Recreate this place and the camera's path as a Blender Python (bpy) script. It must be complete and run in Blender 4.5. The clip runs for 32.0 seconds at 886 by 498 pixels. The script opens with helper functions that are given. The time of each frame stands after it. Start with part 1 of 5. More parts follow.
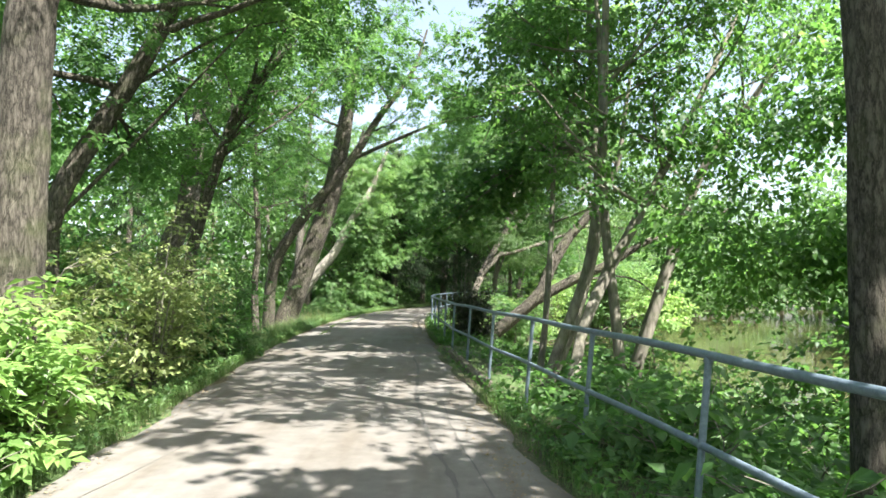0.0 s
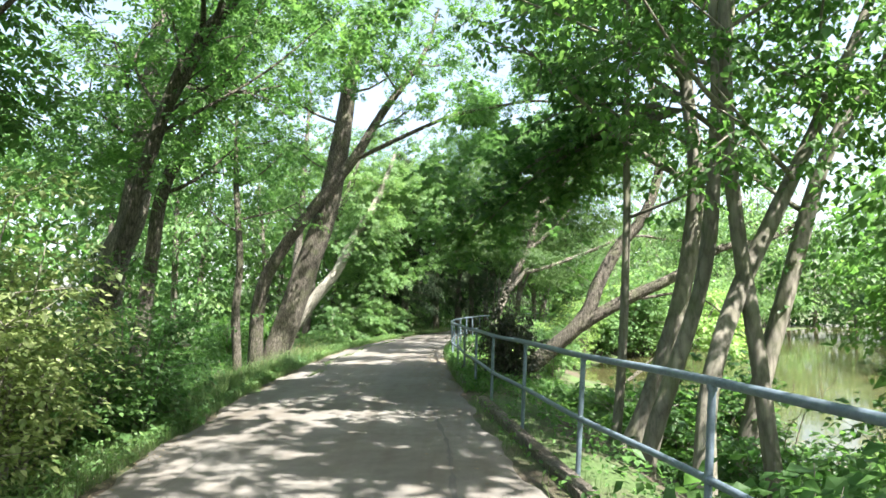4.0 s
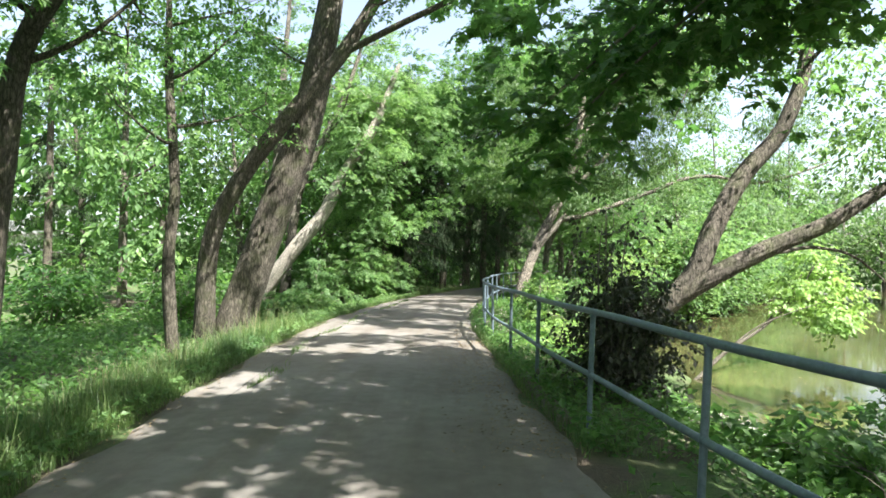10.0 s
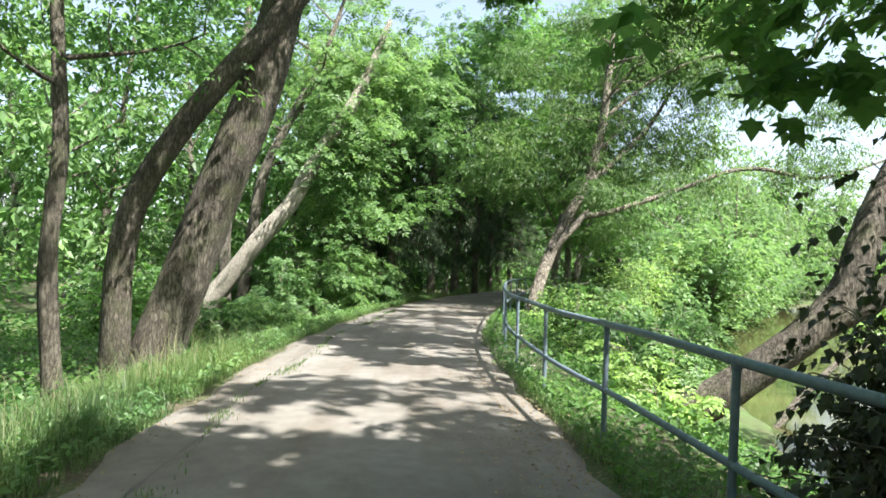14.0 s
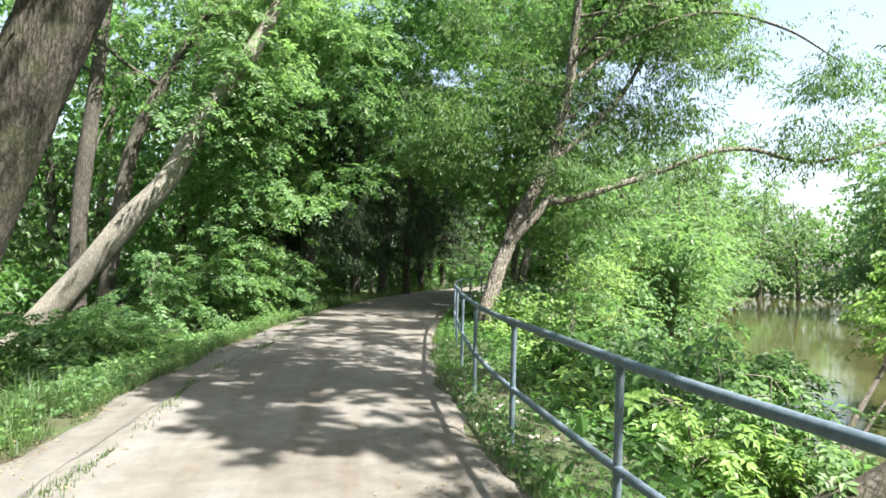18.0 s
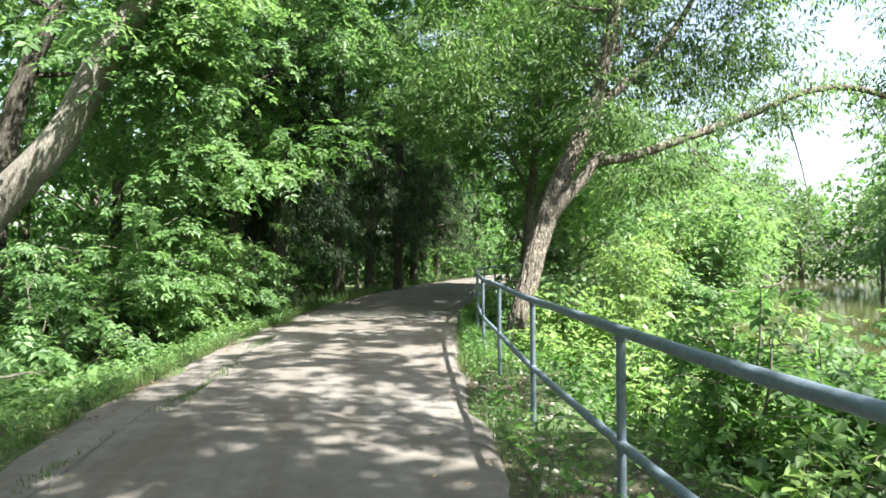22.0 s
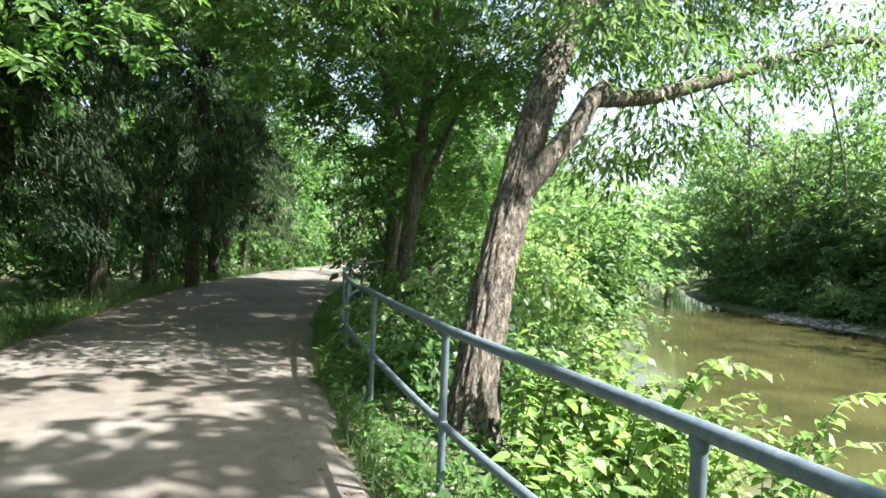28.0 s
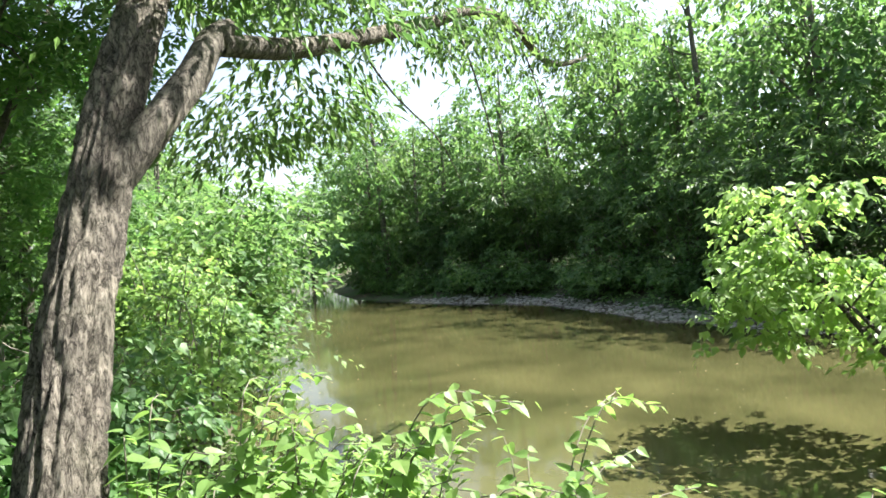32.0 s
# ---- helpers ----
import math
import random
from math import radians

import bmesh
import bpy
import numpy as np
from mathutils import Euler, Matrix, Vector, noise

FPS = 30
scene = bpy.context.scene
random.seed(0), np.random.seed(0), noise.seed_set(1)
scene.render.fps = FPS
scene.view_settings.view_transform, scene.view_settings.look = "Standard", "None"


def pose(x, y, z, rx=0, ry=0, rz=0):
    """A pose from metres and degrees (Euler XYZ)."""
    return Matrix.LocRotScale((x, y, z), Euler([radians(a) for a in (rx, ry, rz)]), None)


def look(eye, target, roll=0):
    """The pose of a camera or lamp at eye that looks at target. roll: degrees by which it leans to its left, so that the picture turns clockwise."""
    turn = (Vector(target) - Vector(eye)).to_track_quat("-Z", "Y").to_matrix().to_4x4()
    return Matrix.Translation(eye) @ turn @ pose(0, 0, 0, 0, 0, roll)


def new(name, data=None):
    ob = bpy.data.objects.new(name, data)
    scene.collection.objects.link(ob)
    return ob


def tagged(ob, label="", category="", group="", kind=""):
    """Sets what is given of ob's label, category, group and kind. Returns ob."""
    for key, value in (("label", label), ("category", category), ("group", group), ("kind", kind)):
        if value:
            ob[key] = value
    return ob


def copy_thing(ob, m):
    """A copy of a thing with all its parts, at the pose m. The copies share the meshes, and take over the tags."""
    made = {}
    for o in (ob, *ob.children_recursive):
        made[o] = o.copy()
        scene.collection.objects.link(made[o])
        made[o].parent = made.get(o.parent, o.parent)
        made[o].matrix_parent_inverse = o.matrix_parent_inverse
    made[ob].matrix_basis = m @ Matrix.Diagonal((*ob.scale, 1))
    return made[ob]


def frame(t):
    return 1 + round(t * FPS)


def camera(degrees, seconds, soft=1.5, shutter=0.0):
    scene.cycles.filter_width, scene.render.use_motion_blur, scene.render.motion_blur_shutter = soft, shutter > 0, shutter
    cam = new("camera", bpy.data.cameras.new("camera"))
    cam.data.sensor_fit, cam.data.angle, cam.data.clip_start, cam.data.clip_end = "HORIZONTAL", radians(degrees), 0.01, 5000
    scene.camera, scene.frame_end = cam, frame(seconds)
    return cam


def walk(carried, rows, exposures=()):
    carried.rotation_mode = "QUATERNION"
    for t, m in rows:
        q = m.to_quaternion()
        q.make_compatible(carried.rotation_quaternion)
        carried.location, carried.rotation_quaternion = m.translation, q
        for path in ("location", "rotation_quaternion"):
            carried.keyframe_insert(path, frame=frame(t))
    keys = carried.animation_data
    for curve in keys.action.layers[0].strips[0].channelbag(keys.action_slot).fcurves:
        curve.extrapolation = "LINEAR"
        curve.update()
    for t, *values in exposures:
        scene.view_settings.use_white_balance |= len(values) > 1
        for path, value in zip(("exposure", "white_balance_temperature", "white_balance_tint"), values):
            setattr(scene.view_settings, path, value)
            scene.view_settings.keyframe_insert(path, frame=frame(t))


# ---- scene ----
cam = camera(68.2, 32.0, soft=1.6)
# seconds, x, y, z, pitch, roll, yaw
ROWS = [
    (0.0, 0.185, -0.146, 1.486, 3.10, -0.53, 0.09),
    (0.5, 0.139, 0.411, 1.487, 1.50, -0.37, -3.98),
    (1.0, 0.109, 0.933, 1.488, 1.22, 0.20, -1.39),
    (1.5, 0.059, 1.513, 1.487, 1.94, -0.25, -1.77),
    (2.0, 0.080, 2.051, 1.487, 3.73, 0.29, -1.10),
    (2.5, 0.061, 2.578, 1.490, 3.84, 0.21, 1.58),
    (4.5, -0.293, 4.704, 1.503, 5.27, 0.39, 0.68),
    (5.0, -0.383, 5.277, 1.497, 4.66, 0.14, 0.32),
    (5.5, -0.384, 5.832, 1.490, 3.87, 0.50, -0.84),
    (6.0, -0.486, 6.371, 1.483, 3.33, 0.51, -0.35),
    (6.5, -0.523, 6.890, 1.486, 3.24, 0.13, -0.78),
    (7.0, -0.604, 7.420, 1.489, 2.58, -0.02, 0.08),
    (7.5, -0.685, 7.914, 1.492, 2.18, -0.18, -1.86),
    (8.0, -0.719, 8.437, 1.495, 2.64, 0.35, -1.76),
    (8.5, -0.824, 8.950, 1.493, 3.47, 0.30, -1.45),
    (9.0, -0.860, 9.458, 1.491, 3.22, 0.80, -0.75),
    (9.5, -0.937, 9.996, 1.489, 2.19, -0.07, 2.50),
    (10.0, -1.009, 10.504, 1.490, 1.12, -0.52, 0.47),
    (10.5, -1.058, 11.056, 1.491, 0.41, -0.34, 2.12),
    (11.0, -1.164, 11.582, 1.493, 0.23, -1.46, 2.33),
    (11.5, -1.215, 12.131, 1.496, 0.44, -1.63, 1.74),
    (12.0, -1.331, 12.649, 1.500, 1.18, -1.91, 1.21),
    (12.5, -1.357, 13.207, 1.503, 0.98, -1.03, -1.27),
    (13.0, -1.423, 13.739, 1.507, 1.06, -1.13, 0.59),
    (13.5, -1.529, 14.266, 1.515, 1.38, -1.70, -1.43),
    (15.5, -1.615, 16.382, 1.548, 0.46, -1.80, -1.67),
    (16.0, -1.617, 16.872, 1.545, 0.52, -2.19, -5.92),
    (16.5, -1.622, 17.377, 1.546, 0.57, -2.13, -4.61),
    (17.0, -1.626, 17.890, 1.548, 0.52, -2.58, -6.54),
    (17.5, -1.565, 18.402, 1.549, 0.92, -2.08, -8.08),
    (18.0, -1.585, 18.939, 1.538, 1.13, -1.89, -8.17),
    (18.5, -1.564, 19.452, 1.526, 1.51, -0.72, -9.32),
    (19.0, -1.556, 19.995, 1.514, 1.06, -0.11, -5.63),
    (19.5, -1.546, 20.555, 1.501, 0.78, 0.19, -7.50),
    (20.0, -1.484, 21.141, 1.488, 0.43, 1.22, -6.72),
    (20.5, -1.530, 21.655, 1.474, 0.03, -0.04, -7.84),
    (21.0, -1.519, 22.179, 1.460, -0.29, 0.32, -9.91),
    (21.5, -1.519, 22.692, 1.450, -0.11, 0.97, -8.82),
    (22.0, -1.519, 23.174, 1.440, 0.34, -0.08, -9.59),
    (22.5, -1.515, 23.711, 1.433, 0.78, -0.36, -9.59),
    (23.0, -1.533, 24.227, 1.427, 1.15, -1.30, -11.05),
    (23.5, -1.516, 24.732, 1.419, 1.50, -0.37, -14.55),
    (24.0, -1.506, 25.215, 1.411, 2.48, 0.00, -13.60),
    (24.5, -1.488, 25.688, 1.420, 3.00, -0.43, -16.15),
    (25.0, -1.420, 26.180, 1.430, 2.43, -0.07, -14.45),
    (25.5, -1.416, 26.698, 1.448, 1.39, -0.29, -13.35),
    (27.5, -1.176, 28.642, 1.519, -0.66, -1.43, -21.06),
    (28.0, -1.101, 29.063, 1.525, -0.22, -3.00, -26.99),
    (28.5, -0.916, 29.409, 1.534, -0.18, -2.03, -38.84),
    (29.0, -0.709, 29.688, 1.543, -0.41, -1.19, -44.62),
    (29.5, -0.594, 29.933, 1.537, -0.92, -0.86, -50.74),
    (30.0, -0.432, 30.092, 1.530, -2.03, -0.16, -54.91),
    (30.5, -0.210, 30.245, 1.534, -1.55, 1.32, -54.04),
    (31.0, -0.108, 30.411, 1.539, -1.39, 2.38, -57.50),
    (31.5, -0.019, 30.507, 1.539, -0.61, 3.58, -59.95),
    (32.0, 0.101, 30.554, 1.540, 0.03, 4.35, -57.55),
]

EXPOSURES = [(0.0, 2.3), (5.0, 2.48), (7.0, 2.36), (10.0, 2.24), (13.0, 2.2), (16.0, 2.04), (20.0, 2.2), (24.0, 2.28), (29.0, 2.28), (30.0, 2.2), (32.0, 2.12)]
walk(cam, [(t, pose(x, y, z, 90 + pitch, roll, yaw)) for t, x, y, z, pitch, roll, yaw in ROWS], EXPOSURES)

# ---- world and sun ----
SUN_AZ, SUN_EL = 130.0, 56.0          # degrees clockwise from +y, degrees above the horizon
world = bpy.data.worlds.new("world")
scene.world = world
world.use_nodes = True
wn, wl = world.node_tree.nodes, world.node_tree.links
sky = wn.new("ShaderNodeTexSky")
sky.sky_type = "NISHITA"
sky.sun_disc = False
sky.sun_elevation, sky.sun_rotation = radians(SUN_EL), radians(SUN_AZ)
sky.air_density, sky.dust_density, sky.ozone_density = 1.0, 2.6, 0.5
wn["Background"].inputs["Strength"].default_value = 0.086
haze = wn.new("ShaderNodeHueSaturation")
haze.inputs["Saturation"].default_value, haze.inputs["Value"].default_value = 0.78, 1.0
wl.new(sky.outputs[0], haze.inputs["Color"])
wl.new(haze.outputs[0], wn["Background"].inputs["Color"])
sun = new("sun", bpy.data.lights.new("sun", "SUN"))
sun.data.energy, sun.data.angle, sun.data.color = 5.0, radians(0.53), (1.0, 0.965, 0.91)
az, el = radians(SUN_AZ), radians(SUN_EL)
to_sun = Vector((math.sin(az) * math.cos(el), math.cos(az) * math.cos(el), math.sin(el)))
sun.matrix_world = look(to_sun * 60, (0, 0, 0))
scene.view_settings.exposure = 0.0

# ---- materials ----
def material(name):
    m = bpy.data.materials.new(name)
    m.use_nodes = True
    nt = m.node_tree
    return m, nt.nodes, nt.links, nt.nodes["Principled BSDF"]


def ramp(n, stops):
    r = n.new("ShaderNodeValToRGB")
    while len(r.color_ramp.elements) < len(stops):
        r.color_ramp.elements.new(0.5)
    for e, (p, c) in zip(r.color_ramp.elements, stops):
        e.position, e.color = p, (*c, 1)
    return r


def noise_node(n, l, scale, detail=5.0, rough=0.6, vec=None):
    t = n.new("ShaderNodeTexNoise")
    t.inputs["Scale"].default_value, t.inputs["Detail"].default_value, t.inputs["Roughness"].default_value = scale, detail, rough
    if vec is not None:
        l.new(vec, t.inputs["Vector"])
    return t


def mix_colour(n, l, a, b, fac, mode="MIX"):
    x = n.new("ShaderNodeMix")
    x.data_type, x.blend_type = "RGBA", mode
    for sock, v in ((x.inputs[0], fac), (x.inputs[6], a), (x.inputs[7], b)):
        if isinstance(v, (int, float)):
            sock.default_value = v
        elif isinstance(v, tuple):
            sock.default_value = (*v, 1)
        else:
            l.new(v, sock)
    return x.outputs[2]


def bump(n, l, height, strength, dist, into):
    b = n.new("ShaderNodeBump")
    b.inputs["Strength"].default_value, b.inputs["Distance"].default_value = strength, dist
    l.new(height, b.inputs["Height"])
    l.new(b.outputs[0], into)


def leaf_material(name, dark, light, through_dark, through_light, gloss=0.48, share=0.47, sheen=0.38):
    """A leaf: a waxy upper side and light that comes through; every leaf has a tone of its own."""
    m, n, l, p = material(name)
    dark, light, through_dark, through_light = (tuple(0.8 * (0.89 * v + 0.11 * (0.3 * c[0] + 0.6 * c[1] + 0.1 * c[2])) for v in c) for c in (dark, light, through_dark, through_light))
    geo = n.new("ShaderNodeNewGeometry")
    tone = ramp(n, [(0.0, dark), (0.55, tuple((a + b) / 2 for a, b in zip(dark, light))), (1.0, light)])
    l.new(geo.outputs["Random Per Island"], tone.inputs[0])
    big = noise_node(n, l, 0.35, 3.0, 0.5, geo.outputs["Position"])
    shade = ramp(n, [(0.3, (0.72, 0.8, 0.75)), (0.7, (1.15, 1.1, 0.9))])
    l.new(big.outputs[0], shade.inputs[0])
    col = mix_colour(n, l, tone.outputs[0], shade.outputs[0], 1.0, "MULTIPLY")
    l.new(col, p.inputs["Base Color"])
    p.inputs["Roughness"].default_value = gloss
    p.inputs["Specular IOR Level"].default_value = sheen
    tr = n.new("ShaderNodeBsdfTranslucent")
    tone2 = ramp(n, [(0.0, through_dark), (1.0, through_light)])
    l.new(geo.outputs["Random Per Island"], tone2.inputs[0])
    l.new(mix_colour(n, l, tone2.outputs[0], shade.outputs[0], 1.0, "MULTIPLY"), tr.inputs["Color"])
    mx = n.new("ShaderNodeMixShader")
    mx.inputs[0].default_value = share
    l.new(p.outputs[0], mx.inputs[1])
    l.new(tr.outputs[0], mx.inputs[2])
    l.new(mx.outputs[0], n["Material Output"].inputs["Surface"])
    return m


def bark_material(name, dark, light, grain=14.0, moss=0.0, relief=1.0):
    m, n, l, p = material(name)
    geo = n.new("ShaderNodeNewGeometry")
    mp = n.new("ShaderNodeMapping")
    mp.inputs["Scale"].default_value = (1.0, 1.0, 0.27)
    l.new(geo.outputs["Position"], mp.inputs["Vector"])
    fine = noise_node(n, l, grain * 2.2, 8.0, 0.7, mp.outputs[0])
    ridge = n.new("ShaderNodeTexVoronoi")
    ridge.feature = "DISTANCE_TO_EDGE"
    ridge.inputs["Scale"].default_value = grain
    wob = n.new("ShaderNodeVectorMath")
    wob.operation = "MULTIPLY_ADD"
    l.new(fine.outputs["Color"], wob.inputs[0])
    wob.inputs[1].default_value = (0.12, 0.12, 0.12)
    l.new(mp.outputs[0], wob.inputs[2])
    l.new(wob.outputs[0], ridge.inputs["Vector"])
    h = n.new("ShaderNodeMath")
    h.operation = "MULTIPLY_ADD"
    l.new(fine.outputs[0], h.inputs[0])
    h.inputs[1].default_value = 0.55
    l.new(ridge.outputs["Distance"], h.inputs[2])
    cr = ramp(n, [(0.24, dark), (0.42, tuple(0.5 * (a + b) for a, b in zip(dark, light))), (0.75, light)])
    l.new(h.outputs[0], cr.inputs[0])
    big = noise_node(n, l, 1.1, 4.0, 0.6, geo.outputs["Position"])
    patch = ramp(n, [(0.35, (0.75, 0.74, 0.72)), (0.65, (1.12, 1.1, 1.05))])
    l.new(big.outputs[0], patch.inputs[0])
    col = mix_colour(n, l, cr.outputs[0], patch.outputs[0], 1.0, "MULTIPLY")
    if moss:
        gr = ramp(n, [(0.5, (0, 0, 0)), (0.7, (moss, moss, moss))])
        l.new(noise_node(n, l, 2.3, 5.0, 0.6, geo.outputs["Position"]).outputs[0], gr.inputs[0])
        col = mix_colour(n, l, col, (0.09, 0.12, 0.035), gr.outputs[0])
    l.new(col, p.inputs["Base Color"])
    p.inputs["Roughness"].default_value = 0.9
    p.inputs["Specular IOR Level"].default_value = 0.2
    bump(n, l, h.outputs[0], relief, 0.04 * relief, p.inputs["Normal"])
    return m


LEAF = {
    "ash": leaf_material("leaf_ash", (0.05, 0.125, 0.036), (0.125, 0.26, 0.066), (0.12, 0.35, 0.055), (0.27, 0.54, 0.105)),
    "maple": leaf_material("leaf_maple", (0.038, 0.105, 0.03), (0.09, 0.2, 0.05), (0.13, 0.37, 0.055), (0.27, 0.56, 0.10)),
    "elder": leaf_material("leaf_elder", (0.07, 0.16, 0.055), (0.19, 0.345, 0.115), (0.17, 0.39, 0.085), (0.34, 0.58, 0.16)),
    "willow": leaf_material("leaf_willow", (0.055, 0.11, 0.042), (0.14, 0.235, 0.092), (0.15, 0.34, 0.075), (0.3, 0.52, 0.135)),
    # dark leaves of the railing shrubs, with their shade put into the colour too
    "dark": leaf_material("leaf_shade_toned_shrub", (0.036, 0.042, 0.034), (0.085, 0.092, 0.066), (0.05, 0.08, 0.03), (0.11, 0.15, 0.05), 0.5, 0.3),
    # light green raised further, so that the colour itself carries full sun
    "lime": leaf_material("leaf_lime_sunlit", (0.15, 0.28, 0.07), (0.32, 0.50, 0.14), (0.26, 0.52, 0.08), (0.48, 0.74, 0.17), 0.46),
    "needle": leaf_material("needle", (0.036, 0.062, 0.037), (0.09, 0.135, 0.072), (0.045, 0.085, 0.036), (0.09, 0.16, 0.066), 0.7, 0.2, 0.1),
    "yellow": leaf_material("leaf_pale_shrub", (0.14, 0.20, 0.07), (0.35, 0.42, 0.17), (0.25, 0.38, 0.1), (0.46, 0.58, 0.19)),
    "grass": leaf_material("grass_blade", (0.055, 0.115, 0.034), (0.15, 0.225, 0.08), (0.15, 0.30, 0.07), (0.34, 0.48, 0.16)),
    "straw": leaf_material("grass_straw", (0.25, 0.23, 0.13), (0.45, 0.42, 0.25), (0.3, 0.3, 0.16), (0.5, 0.48, 0.27)),
    "litter": leaf_material("leaf_litter", (0.18, 0.13, 0.085), (0.40, 0.29, 0.18), (0.05, 0.03, 0.01), (0.1, 0.06, 0.02), 0.8, 0.12),
}
BARK_DARK = bark_material("bark_dark", (0.0307, 0.0276, 0.0225), (0.215, 0.195, 0.164), 17, 0.35)
BARK_GREY = bark_material("bark_grey", (0.0574, 0.0525, 0.0451), (0.271, 0.25, 0.217), 20, 0.25)
# grey bark lightened all over to carry the sun on the leaning trunk
BARK_SUNLIT = bark_material("bark_sunlit", (0.2, 0.186, 0.16), (0.56, 0.525, 0.465), 22, 0.1)
BARK_FURROW = bark_material("bark_furrowed", (0.0246, 0.0213, 0.018), (0.406, 0.368, 0.315), 17, 0.12)
BARK_SMOOTH = bark_material("bark_smooth", (0.125, 0.116, 0.097), (0.27, 0.252, 0.215), 9, 0.4, 0.45)


def path_material():
    m, n, l, p = material("worn_asphalt")
    geo = n.new("ShaderNodeNewGeometry")
    pos = geo.outputs["Position"]
    grit = noise_node(n, l, 160.0, 4.0, 0.7, pos)
    mid = noise_node(n, l, 6.0, 6.0, 0.6, pos)
    big = noise_node(n, l, 0.55, 4.0, 0.55, pos)
    base = ramp(n, [(0.25, (0.118, 0.113, 0.106)), (0.75, (0.178, 0.172, 0.163))])
    l.new(mid.outputs[0], base.inputs[0])
    tint = ramp(n, [(0.35, (0.84, 0.8, 0.75)), (0.65, (1.1, 1.09, 1.07))])
    l.new(big.outputs[0], tint.inputs[0])
    col = mix_colour(n, l, base.outputs[0], tint.outputs[0], 1.0, "MULTIPLY")
    # long worn wheel lines and dirt drifts that run along the path
    mp = n.new("ShaderNodeMapping")
    mp.inputs["Scale"].default_value = (3.4, 0.28, 1.0)
    l.new(pos, mp.inputs["Vector"])
    drift = ramp(n, [(0.45, (1, 1, 1)), (0.68, (0.77, 0.72, 0.655))])
    l.new(noise_node(n, l, 1.0, 5.0, 0.6, mp.outputs[0]).outputs[0], drift.inputs[0])
    col = mix_colour(n, l, col, drift.outputs[0], 0.8, "MULTIPLY")
    spk = ramp(n, [(0.35, (0.7, 0.68, 0.66)), (0.62, (1.14, 1.13, 1.1))])
    l.new(grit.outputs[0], spk.inputs[0])
    col = mix_colour(n, l, col, spk.outputs[0], 0.55, "MULTIPLY")
    l.new(col, p.inputs["Base Color"])
    p.inputs["Roughness"].default_value = 0.88
    p.inputs["Specular IOR Level"].default_value = 0.3
    bump(n, l, grit.outputs[0], 0.35, 0.005, p.inputs["Normal"])
    return m


def soil_material():
    m, n, l, p = material("woodland_soil")
    geo = n.new("ShaderNodeNewGeometry")
    pos = geo.outputs["Position"]
    fine = noise_node(n, l, 28.0, 8.0, 0.7, pos)
    big = noise_node(n, l, 0.55, 5.0, 0.6, pos)
    soil = ramp(n, [(0.3, (0.035, 0.026, 0.017)), (0.6, (0.085, 0.066, 0.044)), (0.8, (0.14, 0.11, 0.078))])
    l.new(fine.outputs[0], soil.inputs[0])
    green = ramp(n, [(0.3, (0.025, 0.05, 0.013)), (0.7, (0.085, 0.14, 0.035))])
    l.new(fine.outputs[0], green.inputs[0])
    sel = ramp(n, [(0.4, (0, 0, 0)), (0.58, (1, 1, 1))])
    l.new(big.outputs[0], sel.inputs[0])
    l.new(mix_colour(n, l, soil.outputs[0], green.outputs[0], sel.outputs[0]), p.inputs["Base Color"])
    p.inputs["Roughness"].default_value = 0.95
    bump(n, l, fine.outputs[0], 0.8, 0.04, p.inputs["Normal"])
    return m


def water_material():
    m, n, l, p = material("silty_river_water")
    geo = n.new("ShaderNodeNewGeometry")
    pos = geo.outputs["Position"]
    bed = noise_node(n, l, 0.45, 5.0, 0.6, pos)
    c = ramp(n, [(0.35, (0.036, 0.037, 0.015)), (0.65, (0.075, 0.072, 0.03))])
    l.new(bed.outputs[0], c.inputs[0])
    l.new(c.outputs[0], p.inputs["Base Color"])
    p.inputs["Roughness"].default_value = 0.06
    p.inputs["IOR"].default_value = 1.33
    rip = noise_node(n, l, 3.0, 3.0, 0.5, pos)
    bump(n, l, rip.outputs[0], 0.06, 0.02, p.inputs["Normal"])
    return m


def galvanised():
    m, n, l, p = material("galvanised_steel")
    geo = n.new("ShaderNodeNewGeometry")
    a = noise_node(n, l, 22.0, 6.0, 0.7, geo.outputs["Position"])
    c = ramp(n, [(0.3, (0.10, 0.135, 0.17)), (0.6, (0.165, 0.212, 0.255)), (0.8, (0.235, 0.28, 0.32))])
    l.new(a.outputs[0], c.inputs[0])
    b = noise_node(n, l, 60.0, 3.0, 0.6, geo.outputs["Position"])
    rust = ramp(n, [(0.7, (0, 0, 0)), (0.78, (0.6, 0.6, 0.6))])
    l.new(b.outputs[0], rust.inputs[0])
    l.new(mix_colour(n, l, c.outputs[0], (0.13, 0.10, 0.075), rust.outputs[0]), p.inputs["Base Color"])
    p.inputs["Metallic"].default_value = 0.35
    p.inputs["Roughness"].default_value = 0.5
    bump(n, l, a.outputs[0], 0.15, 0.004, p.inputs["Normal"])
    return m


